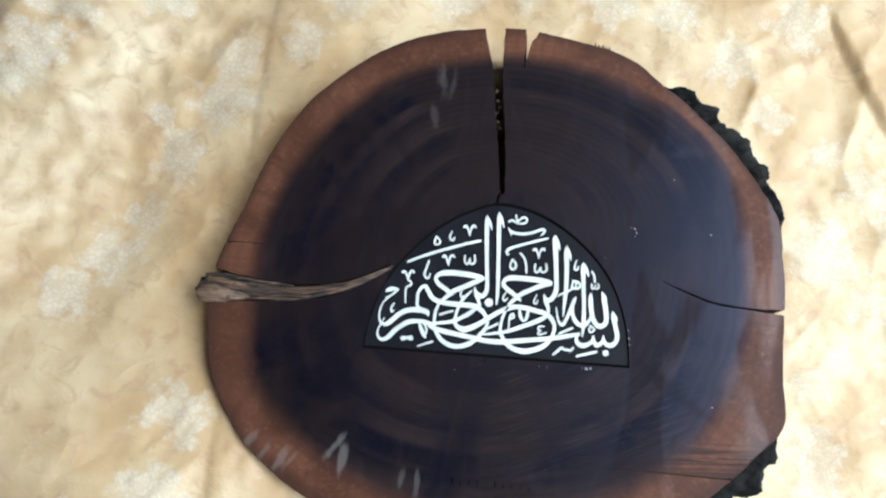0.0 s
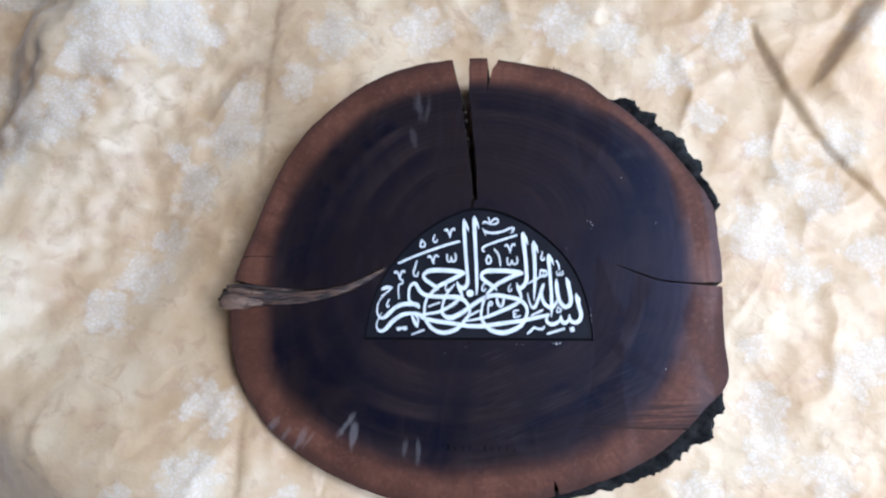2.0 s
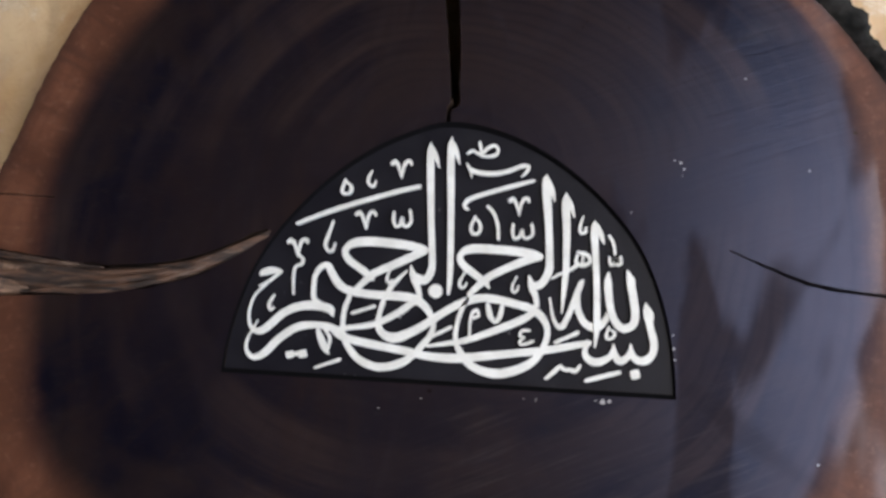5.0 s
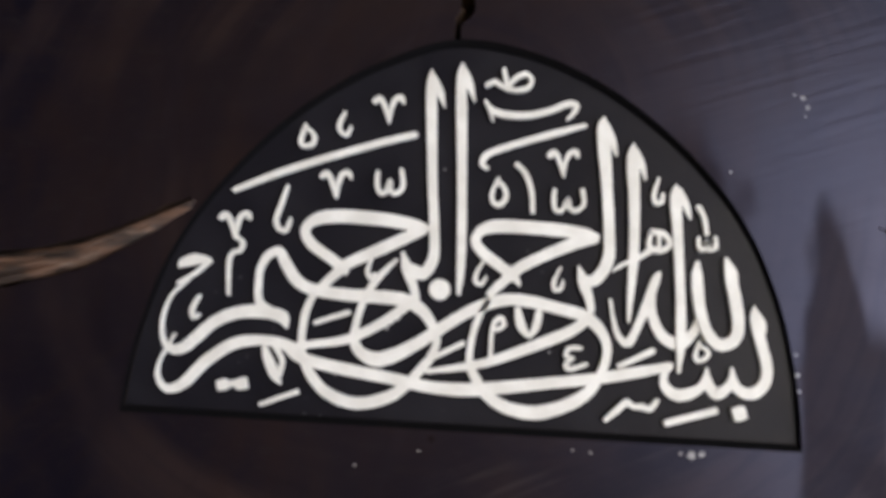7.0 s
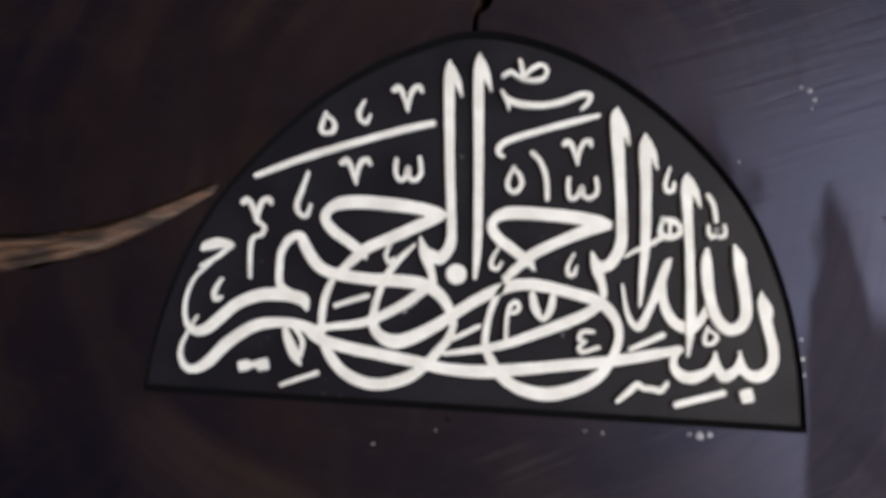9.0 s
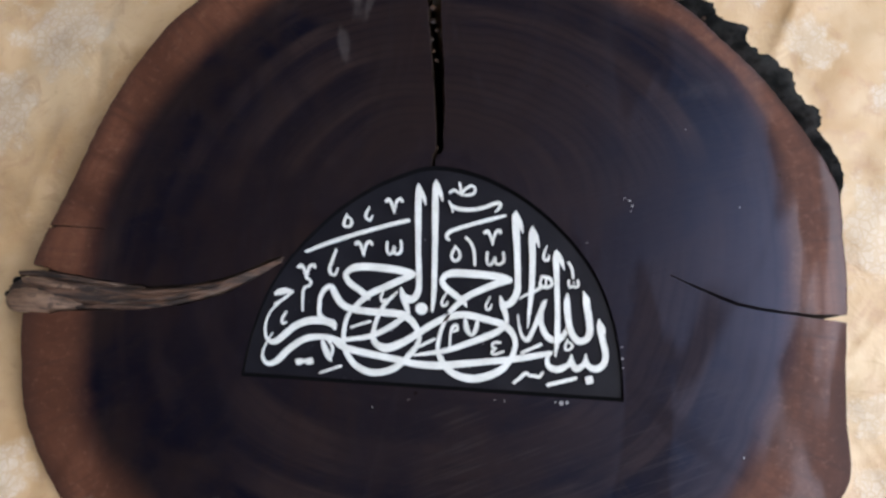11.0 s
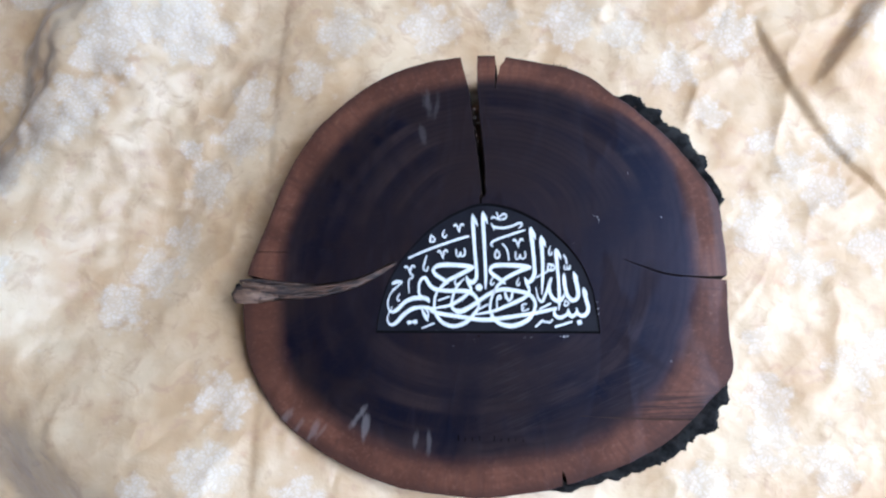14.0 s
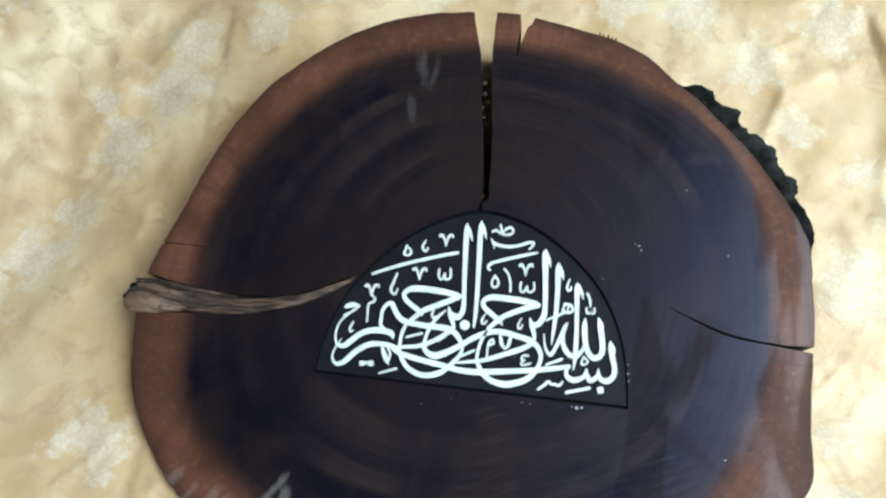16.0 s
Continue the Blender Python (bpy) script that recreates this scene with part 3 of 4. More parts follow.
PANEL_EDGE = smooth_line([(-75, -40.6), (-74, -31), (-72, -21), (-68, -8), (-61.5, 4.5), (-52.5, 16.5), (-42, 27.5), (-31, 36), (-19, 42.8), (-4, 47.8),
                          (14, 45.2), (32, 36.8), (48.5, 24), (61.5, 8.5), (69.5, -9), (73.5, -26), (75, -40.2)], 5)


def panel_outline(grow):
    """The arch of the panel in metres, grown outwards, counter-clockwise."""
    grow += 0.0005
    pts = [(0.001 * x, 0.001 * y) for x, y in PANEL_EDGE][::-1]
    return [((x + math.copysign(grow, x) * min(1, abs(x) / 0.03)), y + (grow * max(0.0, (y + 0.04) / 0.088) if y > -0.0395 else -grow)) for x, y in pts]


crack(((-13.5, 175, 15), (-14, 157, 12), (-11, 134, 6.5), (-8.2, 109, 5.2), (-5.0, 84, 4.6), (-3.0, 59, 3.4), (-2.8, 55.5, 2.6), (-4.8, 52, 1.8), (-4.4, 44, 0.8)), -0.01, 1.0)
crack(((10, 172, 11), (8.6, 156, 8), (7, 149, 3.5), (5.6, 140, 2.0), (5, 132, 0.6)), -0.01, 2.0, 0.0004)
crack(((172, -4.2, 5.5), (160, -3.4, 3.2), (144, -3, 1.3), (121, -0.8, 1.3), (106, 4, 1.0), (92, 9.5, 0.4)), 0.004, 3.0, 0.0003)
crack(((-176, 15, 2.2), (-163, 14.6, 1.2), (-158, 15, 0.5), (-140, 15, 0.25)), 0.057, 4.0, 0.0002)
crack(((-188, -9, 21), (-172, -11.5, 21), (-150, -12.5, 15), (-122, -12.5, 10), (-98, -9, 7.6), (-82, -3.5, 5.6), (-64, 7, 2.6)), 0.046, 5.0, 0.0008)
crack(((62, -95.5, 0.3), (90, -96.5, 0.7), (122, -96.8, 1.0), (142, -96.6, 0.5)), 0.0590, 6.0, 0.0003)
crack(((52, -141, 4), (51, -134, 2), (50, -131, 0.5)), 0.045, 8.0, 0.0003)
cutter(prism(panel_outline(0.0004), TOP - 0.0016, TOP + 0.01))
tagged(disc, "oiled end grain with black heartwood and reddish sapwood ring")


# the branch grown into the slice: a fibrous tapering spur
def strand(name, rows, material, parent, rough, seed, label="", sink=0.72, n=20):
    """A woody tapering length along rows of x, y, width and height over the face, in millimetres, with a furrowed skin."""
    rows = smooth_line(rows, 9)
    bm = bmesh.new()
    prev = None
    for i, (x, y, w, up) in enumerate(rows):
        a, b = rows[max(i - 1, 0)], rows[min(i + 1, len(rows) - 1)]
        d = np.array((b[0] - a[0], b[1] - a[1]))
        d = d / np.linalg.norm(d)
        side = (-d[1], d[0])
        high = min(0.5 * w, 6.0)
        ring = []
        for k in range(n):
            t = 2 * math.pi * k / n
            c, u = math.cos(t), math.sin(t)
            s = 1 + rough * (0.30 * noise.noise((c * 2.4 + seed, u * 2.4, x * 0.045)) + 0.20 * noise.noise((c * 6, u * 6 + seed, x * 0.12)) + 0.10 * noise.noise((c * 9, u * 9, x * 0.5 + seed)))
            o, v = 0.5 * w * c * s, high * u * s
            ring.append(bm.verts.new((0.001 * (x + side[0] * o), 0.001 * (y + side[1] * o), TOP + 0.001 * (up + v - sink * high))))
        if prev:
            for k in range(n):
                bm.faces.new((prev[k], prev[(k + 1) % n], ring[(k + 1) % n], ring[k]))
        else:
            bm.faces.new(ring)
        prev = ring
    bm.faces.new(prev[::-1])
    bmesh.ops.recalc_face_normals(bm, faces=bm.faces)
    return part(name, bm, material, parent, label, smooth=True)


def spur():
    """The ingrown branch: a dark core, split fibres along it and a pale worn knob at its outer end."""
    core = strand("ingrown_branch", [(-178, -13.5, 5, -1), (-175, -13.5, 12, -1), (-167, -12.6, 15, -1), (-150, -12.8, 12.5, -1), (-122, -12.6, 8.8, -0.6), (-98, -9, 6.6, -0.4),
                                     (-82, -3.5, 4.6, -0.2), (-64, 6.5, 2.2, 0)], KNOT, slice_root, 1.0, 0.0, "brown fibrous ingrown branch with split strands", n=32)
    strand("knob", [(-178, -16.5, 4, 0.4), (-175.5, -16.6, 9, 1.0), (-169, -16.4, 10.5, 1.4), (-160, -16.4, 9.2, 1.2), (-152, -17, 6.0, 0.4), (-146, -17.6, 2.5, -0.4)], KNOB, core, 0.7, 3.0, "pale worn wood")
    strand("fibre", [(-172, -8.2, 2.2, 1.0), (-166, -8.6, 3.4, 1.6), (-157, -9.6, 3.0, 1.4), (-149, -10.6, 1.6, 0.6)], KNOB, core, 0.8, 6.0)
    for seed, rows in enumerate((
            [(-174, -5.6, 1.8, 0.2), (-164, -5.4, 2.8, 0.4), (-152, -6.6, 2.4, 0.5), (-136, -7.8, 1.6, 0.2), (-120, -8.6, 0.8, 0)],
            [(-152, -9.6, 1.4, 0.6), (-138, -10, 2.8, 0.9), (-122, -10.6, 2.6, 0.8), (-104, -8.6, 1.8, 0.4), (-92, -5.4, 0.8, 0)],
            [(-148, -18.2, 1.2, 0.2), (-134, -17.2, 2.4, 0.5), (-118, -15.8, 2.6, 0.6), (-100, -11.6, 2.2, 0.6), (-84, -5.6, 1.2, 0.2)],
            [(-132, -14.2, 1.0, 0.6), (-118, -13.2, 2.6, 1.2), (-104, -10.6, 2.2, 1.0), (-92, -7.2, 1.2, 0.4)],
            [(-96, -7.6, 0.8, 0.4), (-86, -4.0, 2.0, 0.9), (-76, 0.6, 1.8, 0.6), (-63, 7.4, 0.8, 0.2)],
            [(-172, -12.0, 1.2, 0.8), (-160, -11.8, 1.8, 0.9), (-146, -12.6, 1.2, 0.4)])):
        strand("fibre", rows, KNOT, core, 1.0, 11.0 + seed, n=12)


spur()


def bark_strip(a0, a1, thick, seed, start=1.0, grain=0.21):
    """A crust of bark along the rim between two angles: lumps outside, ragged top, from the cloth up to the face."""
    bm = bmesh.new()
    n, layers = int(abs(a1 - a0) * 4), 14
    grid = []
    for i in range(n + 1):
        t = i / n
        a = a0 + (a1 - a0) * t
        w = radians(a)
        swell = step(0.0, 0.12, t) * step(1.0, 0.90, t) * thick * (start + (1 - start) * step(0.1, 0.75, t))
        base = radius(a) - 0.0015
        clump = noise.noise((a * 0.22, seed, 0.0))
        row = []
        for k in range(layers + 1):
            s = k / layers
            z = 0.002 + (TOP - 0.0035) * s
            near = noise.voronoi((a * grain, z * 60 + 0.6 * clump, seed))[0]
            lump = 0.30 + 0.75 * math.sqrt(max(0.0, 1 - 1.3 * near[0] ** 2)) + 0.28 * noise.noise((a * 0.5, z * 120, seed + 2)) + 0.35 * clump
            ridge = 0.14 * noise.noise((a * 1.5, z * 260, seed + 4))
            out = swell * max(0.12, lump + ridge)
            r = base + 0.0015 + out * (1.0 if s < 0.93 else 0.75)
            row.append(bm.verts.new((CENTRE.x + r * math.cos(w), CENTRE.y + r * math.sin(w), z + 0.0012 * noise.noise((a, z * 200, seed)))))
        for r, z in ((base + 0.45 * swell + 0.0015, TOP - 0.0008 + 0.0012 * noise.noise((a * 1.3, 5.0, seed))), (base, TOP - 0.0006), (base - 0.003, TOP - 0.006), (base - 0.003, 0.002)):
            row.append(bm.verts.new((CENTRE.x + r * math.cos(w), CENTRE.y + r * math.sin(w), z)))
        grid.append(row)
    m = len(grid[0])
    for i in range(n):
        for k in range(m):
            q = (k + 1) % m
            bm.faces.new((grid[i][k], grid[i + 1][k], grid[i + 1][q], grid[i][q]))
    bm.faces.new(grid[0])
    bm.faces.new(grid[-1][::-1])
    bmesh.ops.recalc_face_normals(bm, faces=bm.faces)
    part("bark", bm, BARK, slice_root, "rough blackish bark left on the rim", smooth=True)


bark_strip(14, 53, 0.0112, 11.0)
bark_strip(286, 335.5, 0.0125, 23.0, 0.42, 0.13)


def chip(x, y, z, size, seed, material, name, label="", tall=0.6, long=1.0):
    """A small irregular crumb."""
    bm = bmesh.new()
    bmesh.ops.create_icosphere(bm, subdivisions=2, radius=size)
    for v in bm.verts:
        v.co *= 1 + 0.5 * noise.noise(v.co * (1.6 / size) + Vector((seed, 0, 0)))
        v.co = Vector((x + v.co.x, y + v.co.y * long, z + v.co.z * tall))
    part(name, bm, material, slice_root, label)


for x, y, s in ((-9.6, 112, 1.3), (-7.6, 108, 1.0), (-9.8, 104, 0.9), (-8.4, 99, 0.7), (-10.4, 118, 1.2), (-7.0, 95, 0.7), (-4.2, 57, 0.9), (-3.4, 54, 0.8)):
    chip(0.001 * x, 0.001 * y, TOP - 0.004, 0.001 * s, x + y, CRACK if y < 60 else KNOT, "wood_crumb", "wood crumb caught in the crack")
for x, y, s in ((48.5, 147.6, 0.5), (51, 147.2, 0.6), (53, 146.2, 0.5), (55, 145.4, 0.6), (46.5, 148.6, 0.45)):
    chip(0.001 * x, 0.001 * y, TOP - 0.002, 0.001 * s, x, BARK, "bark_splinter", tall=1.4, long=5.0)
for x, y, s in ((-177.6, -18.2, 1.3), (-178.2, -14.8, 1.7), (-177.2, -11.6, 1.1), (-175.6, -8.8, 1.8), (-173.6, -6.0, 1.0)):
    chip(0.001 * x, 0.001 * y, TOP - 0.002, 0.001 * s, x + y, BARK, "bark_crumb", "black crumb of bark at the branch end", tall=1.3)
# flecks of spilt paint on the face
for x, y, s in ((75, 38.5, 0.9), (76.2, 36.4, 0.8), (75.6, 34.2, 0.4), (73, 39.2, 0.5), (52, -43.2, 1.5), (54.2, -42.9, 1.0), (49.6, -43.0, 0.6), (74.6, -24.5, 0.8),
                (75.0, -28, 0.6), (74.2, -20, 0.5), (59, 20.5, 0.4), (122, -59, 0.7), (-22, -50, 0.4), (-8, -46, 0.35), (30, -44, 0.5), (26, -43.8, 0.4), (118, 38, 0.6), (96, 69, 0.5)):
    chip(0.001 * x, 0.001 * y, TOP, 0.0006 * s, x * 3.1, FLECK, "paint_glint_fleck", "pale fleck: spilt paint on the face, painted glint in the panel", tall=0.25)
# pale flecks that stand in for glints on the panel ground
for x, y, s in ((-17, -19.4, 0.7), (-15.8, -18.2, 0.6), (-14.6, -17.2, 0.7), (-31.2, -24.0, 0.7), (-18.2, -27.5, 0.5), (6.5, -26, 0.4), (9.5, -25, 0.4), (20, -22.5, 0.4), (-6, 18, 0.35), (-28, -30.5, 0.4)):
    chip(0.001 * x, 0.001 * y, TOP - 0.0014, 0.0006 * s, x * 2.3, FLECK, "paint_glint_fleck", "pale fleck: spilt paint on the face, painted glint in the panel", tall=0.4)
# flat dark specks stand in for the shade inside tiny holes
for x, y, s in ((133, 51.8, 0.9), (102, 116, 1.0)):
    chip(0.001 * x, 0.001 * y, TOP - 0.0001, 0.001 * s, x, CRACK, "hole_speck", "dark speck painting the shade of a tiny hole in the sapwood", tall=0.2)

# faint burnt lettering near the rim, too worn to read
for i, (w, h) in enumerate(((2.6, 3.6), (1.4, 2.6), (1.6, 2.4), (1.4, 3.4), (0, 0), (2.2, 3.6), (1.6, 2.4), (1.6, 2.6), (1.0, 3.4), (1.4, 2.4))):
    if w:
        x, y = -0.0190 + 0.0048 * i, -0.1130 + 0.0006 * noise.noise((i * 1.7, 0.0, 0.0))
        part("burnt_mark", box(x, y, TOP - 0.0004, x + 0.0004 * w, y + 0.001 * h, TOP + 0.00006), BORDER, slice_root, "faint burnt lettering")
# ---------------------------------------------------------------- the carved panel
panel = part("panel", prism(panel_outline(-0.0001), TOP - 0.0034, TOP - 0.0014), PANEL, slice_root, "sunken blue-black arched panel with white painted script")


def border():
    """The burnt outline that runs round the panel."""
    outer, inner = panel_outline(0.0004), panel_outline(-0.0011)
    bm = bmesh.new()
    n = len(outer)
    rows = [[bm.verts.new((x, y, z)) for x, y in line] for line, z in ((outer, TOP - 0.0006), (outer, TOP + 0.0002), (inner, TOP - 0.0007), (inner, TOP - 0.0016))]
    for j in range(4):
        for i in range(n):
            k = (i + 1) % n
            bm.faces.new((rows[j][i], rows[j][k], rows[(j + 1) % 4][k], rows[(j + 1) % 4][i]))
    bmesh.ops.recalc_face_normals(bm, faces=bm.faces)
    part("border", bm, BORDER, panel, "burnt black outline")


border()
strokes = 0


def write(kind, *rows):
    """One pen stroke in white paint: rows of x, y, width in millimetres along the pen's way; or a dot or diamond."""
    global strokes
    strokes += 1
    low, high = TOP - 0.0015, TOP - 0.0004 + 0.000012 * (strokes % 40)
    bm = bmesh.new()
    if len(rows) == 1:
        x, y, w = rows[0]
        n = 24
        shape = [(1 if kind == "dot" else 1 / (abs(math.cos(t)) + abs(math.sin(t))) ** 0.75) * w / 2 for t in (2 * math.pi * i / n + 0.5 for i in range(n))]
        ring = [(x + r * math.cos(2 * math.pi * i / n), y + r * math.sin(2 * math.pi * i / n)) for i, r in enumerate(shape)]
        bm = prism([(0.001 * a, 0.001 * b) for a, b in ring], low, high, 0.0001)
    else:
        line = smooth_line(rows, 7)
        line = [(x + 0.05 * noise.noise((x * 0.6, y * 0.6, 1.0)), y + 0.05 * noise.noise((x * 0.6, y * 0.6, 6.0)), max(w, 0.15) * (1 + 0.05 * noise.noise((x * 0.5, y * 0.5, 3.0)))) for x, y, w in line]
        ends = []
        for (x, y, w), (px, py, _) in ((line[0], line[1]), (line[-1], line[-2])):
            d = math.hypot(x - px, y - py) or 1.0
            ends.append([(x + (x - px) / d * w / 2 * s, y + (y - py) / d * w / 2 * s, w * c) for s, c in ((0.9, 0.35), (0.6, 0.78))])
        line = ends[0] + line + ends[1][::-1]
        left, right = ribbon_outline(line)
        rows3 = []
        for (lx, ly), (rx, ry) in zip(left, right):
            mx, my = (lx + rx) / 2, (ly + ry) / 2
            pull = 0.94
            rows3.append([bm.verts.new((0.001 * a, 0.001 * b, z)) for a, b, z in (
                (lx, ly, low), (lx, ly, high - 0.00015), (mx + (lx - mx) * pull, my + (ly - my) * pull, high),
                (mx + (rx - mx) * pull, my + (ry - my) * pull, high), (rx, ry, high - 0.00015), (rx, ry, low))])
        for a, b in zip(rows3, rows3[1:]):
            for k in range(5):
                bm.faces.new((a[k], b[k], b[k + 1], a[k + 1]))
        bm.faces.new(rows3[0])
        bm.faces.new(rows3[-1][::-1])
        bmesh.ops.recalc_face_normals(bm, faces=bm.faces)
    part({"mark": "vowel_mark"}.get(kind, kind), bm, PAINT, panel)


# the opening formula in Arabic script, one call a stroke
write("mark", (-23.1, 33.2, 1.4), (-22.1, 33.9, 1.4), (-21, 32.5, 1.2), (-19.5, 28.4, 0.7))
write("mark", (-19.5, 28.6, 0.7), (-19.1, 32.1, 1.1), (-18.2, 34, 1.2), (-17, 34.3, 1.2), (-16.5, 33.3, 1))
write("mark", (-34.2, 14.8, 1.4), (-33.2, 15.5, 1.4), (-32.1, 14.2, 1.2), (-30.6, 10.1, 0.7))
write("mark", (-30.6, 10.3, 0.7), (-30.2, 13.7, 1.1), (-29.4, 15.6, 1.2), (-28.1, 15.9, 1.2), (-27.6, 14.9, 1))
write("mark", (18, 22.4, 1.4), (18.9, 23.1, 1.4), (20, 21.8, 1.2), (21.4, 17.7, 0.7))
write("mark", (21.3, 18, 0.7), (21.8, 21.3, 1.1), (22.7, 23.2, 1.2), (24, 23.5, 1.2), (24.4, 22.5, 1))
write("mark", (-56.8, 4, 1.4), (-55.9, 4.7, 1.4), (-54.7, 3.3, 1.2), (-53.2, -0.7, 0.7))
write("mark", (-53.2, -0.4, 0.7), (-52.9, 2.9, 1.1), (-52, 4.8, 1.2), (-50.7, 5.1, 1.2), (-50.3, 4.1, 1))
write("mark", (-29.9, 30.2, 0.6), (-31, 27.6, 1.1), (-30.7, 25.6, 1.1), (-29.2, 24.9, 1), (-28.3, 26.7, 0.7))
write("mark", (-42, 12.1, 0.7), (-43.1, 7.9, 1.1), (-44.1, 4.2, 1.2), (-43.3, 2, 1.2), (-41.6, 1.8, 1.1), (-40.8, 4.4, 0.7))
write("mark", (-21.4, -3.8, 0.6), (-22.2, -6.4, 1), (-21.4, -8.2, 1), (-20.4, -7.1, 0.7))
write("mark", (4.1, -3, 0.6), (2.7, -5.6, 1), (2.6, -7.7, 1.1), (3.9, -8.1, 1), (4.9, -6.5, 0.7))
write("mark", (21.6, -3.5, 0.6), (20.3, -6.6, 1), (20.6, -8.5, 1), (21.9, -8.2, 0.9), (22.3, -6.4, 0.6))
write("mark", (43, 18.2, 0.6), (42.1, 14.9, 1.1), (42.4, 12.7, 1.1), (43.9, 12.9, 1.1), (44.1, 14.7, 0.7))
write("mark", (-60.3, -14.4, 0.7), (-61.7, -17.5, 1.1), (-61.2, -19.4, 1.1), (-60, -18.7, 0.7))
write("mark", (-38.9, 26.6, 0.9), (-39.8, 23.1, 1.1), (-39.2, 21.8, 1.1), (-37.2, 22, 1.1), (-36.6, 23.7, 1.1), (-37.5, 25.2, 1), (-38.9, 25.9, 0.7))
write("mark", (6.5, 16.2, 0.9), (5.2, 12.7, 1.1), (5.8, 10.6, 1.2), (7.4, 10.4, 1.2), (8.5, 12.3, 1.2), (7.8, 14.6, 1), (6.5, 15.5, 0.9))
write("mark", (53.1, -18.4, 0.7), (52.4, -21.1, 1), (52.7, -22.4, 1), (54.2, -22.2, 1), (55.2, -20.5, 1), (53.3, -19.2, 0.7))
write("letter_stroke", (-54.3, 10.5, 1.2), (-43.1, 15.5, 1.6), (-30.6, 20.1, 1.6), (-19.3, 23.9, 1.6), (-13.3, 25.6, 1.5))
write("mark", (-21.3, 16.3, 1), (-21.4, 13.7, 1.1), (-20.5, 11.6, 1.1), (-19.2, 11.9, 1.1), (-18.4, 14.6, 1), (-17.9, 12, 1.1), (-16.4, 11.8, 1.1), (-15.3, 13.7, 1.1), (-15.9, 17.1, 1))
write("mark", (19.5, 14.2, 1), (19.4, 11.7, 1.1), (20, 9.6, 1.1), (21.6, 10, 1.1), (22.6, 12.5, 1), (23.1, 10.3, 1.1), (24.7, 9.9, 1.1), (26.2, 11.4, 1.1), (25.8, 14.6, 1))
write("mark", (52.4, 5, 0.9), (52.5, 3.2, 1), (53.2, 2.3, 1), (54.2, 3.1, 1), (54.4, 4.6, 0.9), (54.7, 2.6, 1), (56.2, 3, 1), (56.1, 5.2, 0.9))
write("mark", (52.1, 12.1, 1.1), (53.5, 9.6, 1.1), (54.1, 6.1, 1))
write("letter_stroke", (-10.2, 41.1, 0.5), (-10.1, 36, 2.5), (-8.7, 16.4, 2.2), (-7.3, 1.1, 2.2), (-7.5, -3.4, 2.5), (-9.3, -6.4, 2.7), (-11.5, -6.1, 3), (-13.2, -5.4, 2.7))
write("letter_stroke", (-9.6, 39.4, 1.2), (-8, 35.9, 1.7), (-6.8, 32.5, 0.4))
write("letter_stroke", (-14.4, -1.9, 0.6), (-13.2, -5.4, 2.5), (-11.6, -9.3, 2), (-10.8, -12, 1.7))
write("letter_stroke", (-3.1, 43.1, 0.5), (-3.2, 37.8, 2.5), (-1.9, 16.8, 2.2), (-1, -2.3, 2), (-1.1, -10.5, 1))
write("letter_stroke", (-2.4, 41.4, 1.2), (-1.2, 37.9, 1.7), (0.1, 34.2, 0.4))
write("letter_stroke", (30.1, 31.7, 0.6), (30, 28.5, 3), (31.4, 14.9, 2.5), (32.3, 3.5, 2.5), (32.1, -1.5, 2.7), (29.8, -5.5, 2.7), (27.4, -6.2, 2.5))
write("letter_stroke", (30.7, 30.2, 1.2), (32.1, 26.6, 1.7), (33.2, 23.1, 0.4))
write("letter_stroke", (25.7, -3, 0.6), (26.8, -6.3, 2.5), (28.2, -9.9, 2), (28.8, -12.8, 1.7))
write("letter_stroke", (37, 25.9, 0.6), (36.9, 22.4, 2.7), (37.6, 12.7, 2.5), (37.9, 0.1, 2.2), (37.5, -8.7, 1.5), (37.3, -14.7, 0.6))
write("letter_stroke", (37.6, 24.3, 1.2), (38.9, 21.2, 1.7), (40, 17.8, 0.4))
write("letter_stroke", (47, 16.9, 0.5), (46.9, 13.9, 2.5), (47.7, 4.5, 2.2), (48.6, -8, 2.1), (49, -17.9, 2.2), (48.7, -25.3, 0.7))
write("letter_stroke", (47.7, 15.7, 1.2), (49.2, 12.4, 1.7), (50.4, 9.2, 0.4))
write("mark", (2.7, 38.1, 1), (4.4, 39.1, 1.1), (5.9, 38.3, 1.1), (7.8, 37.4, 1.1))
write("mark", (6.5, 42, 1), (7.1, 39.7, 1.1), (7.5, 37.4, 1.1))
write("mark", (7.4, 37.7, 0.9), (9.2, 40, 1.1), (11.5, 41.2, 1.1), (13, 39.9, 1.1), (12.2, 38, 1.1), (10, 37.3, 1.1), (7.8, 37.4, 1))
write("mark", (2.6, 34.4, 0.6), (3.8, 32.3, 1.1), (4.5, 29.9, 0.6))
write("mark", (3.7, 32.6, 1.5), (7.1, 31.5, 1.7), (12.3, 31.5, 1.6), (17.3, 32.8, 1.5), (21.7, 34.7, 1.5), (23.6, 34.4, 1.4), (23, 32.6, 1.1), (21.6, 31.1, 0.6))
write("letter_stroke", (25.8, 29.8, 1), (20.1, 28, 1.5), (12.6, 25.5, 1.5), (5.1, 22.7, 1.5), (2.9, 21, 1.5), (2.6, 19.4, 1.2), (3.7, 18.7, 1))
write("mark", (10.6, 19.9, 1.2), (12.7, 17.7, 1.2), (14.2, 13.9, 1.2), (14.7, 9.1, 1.1))
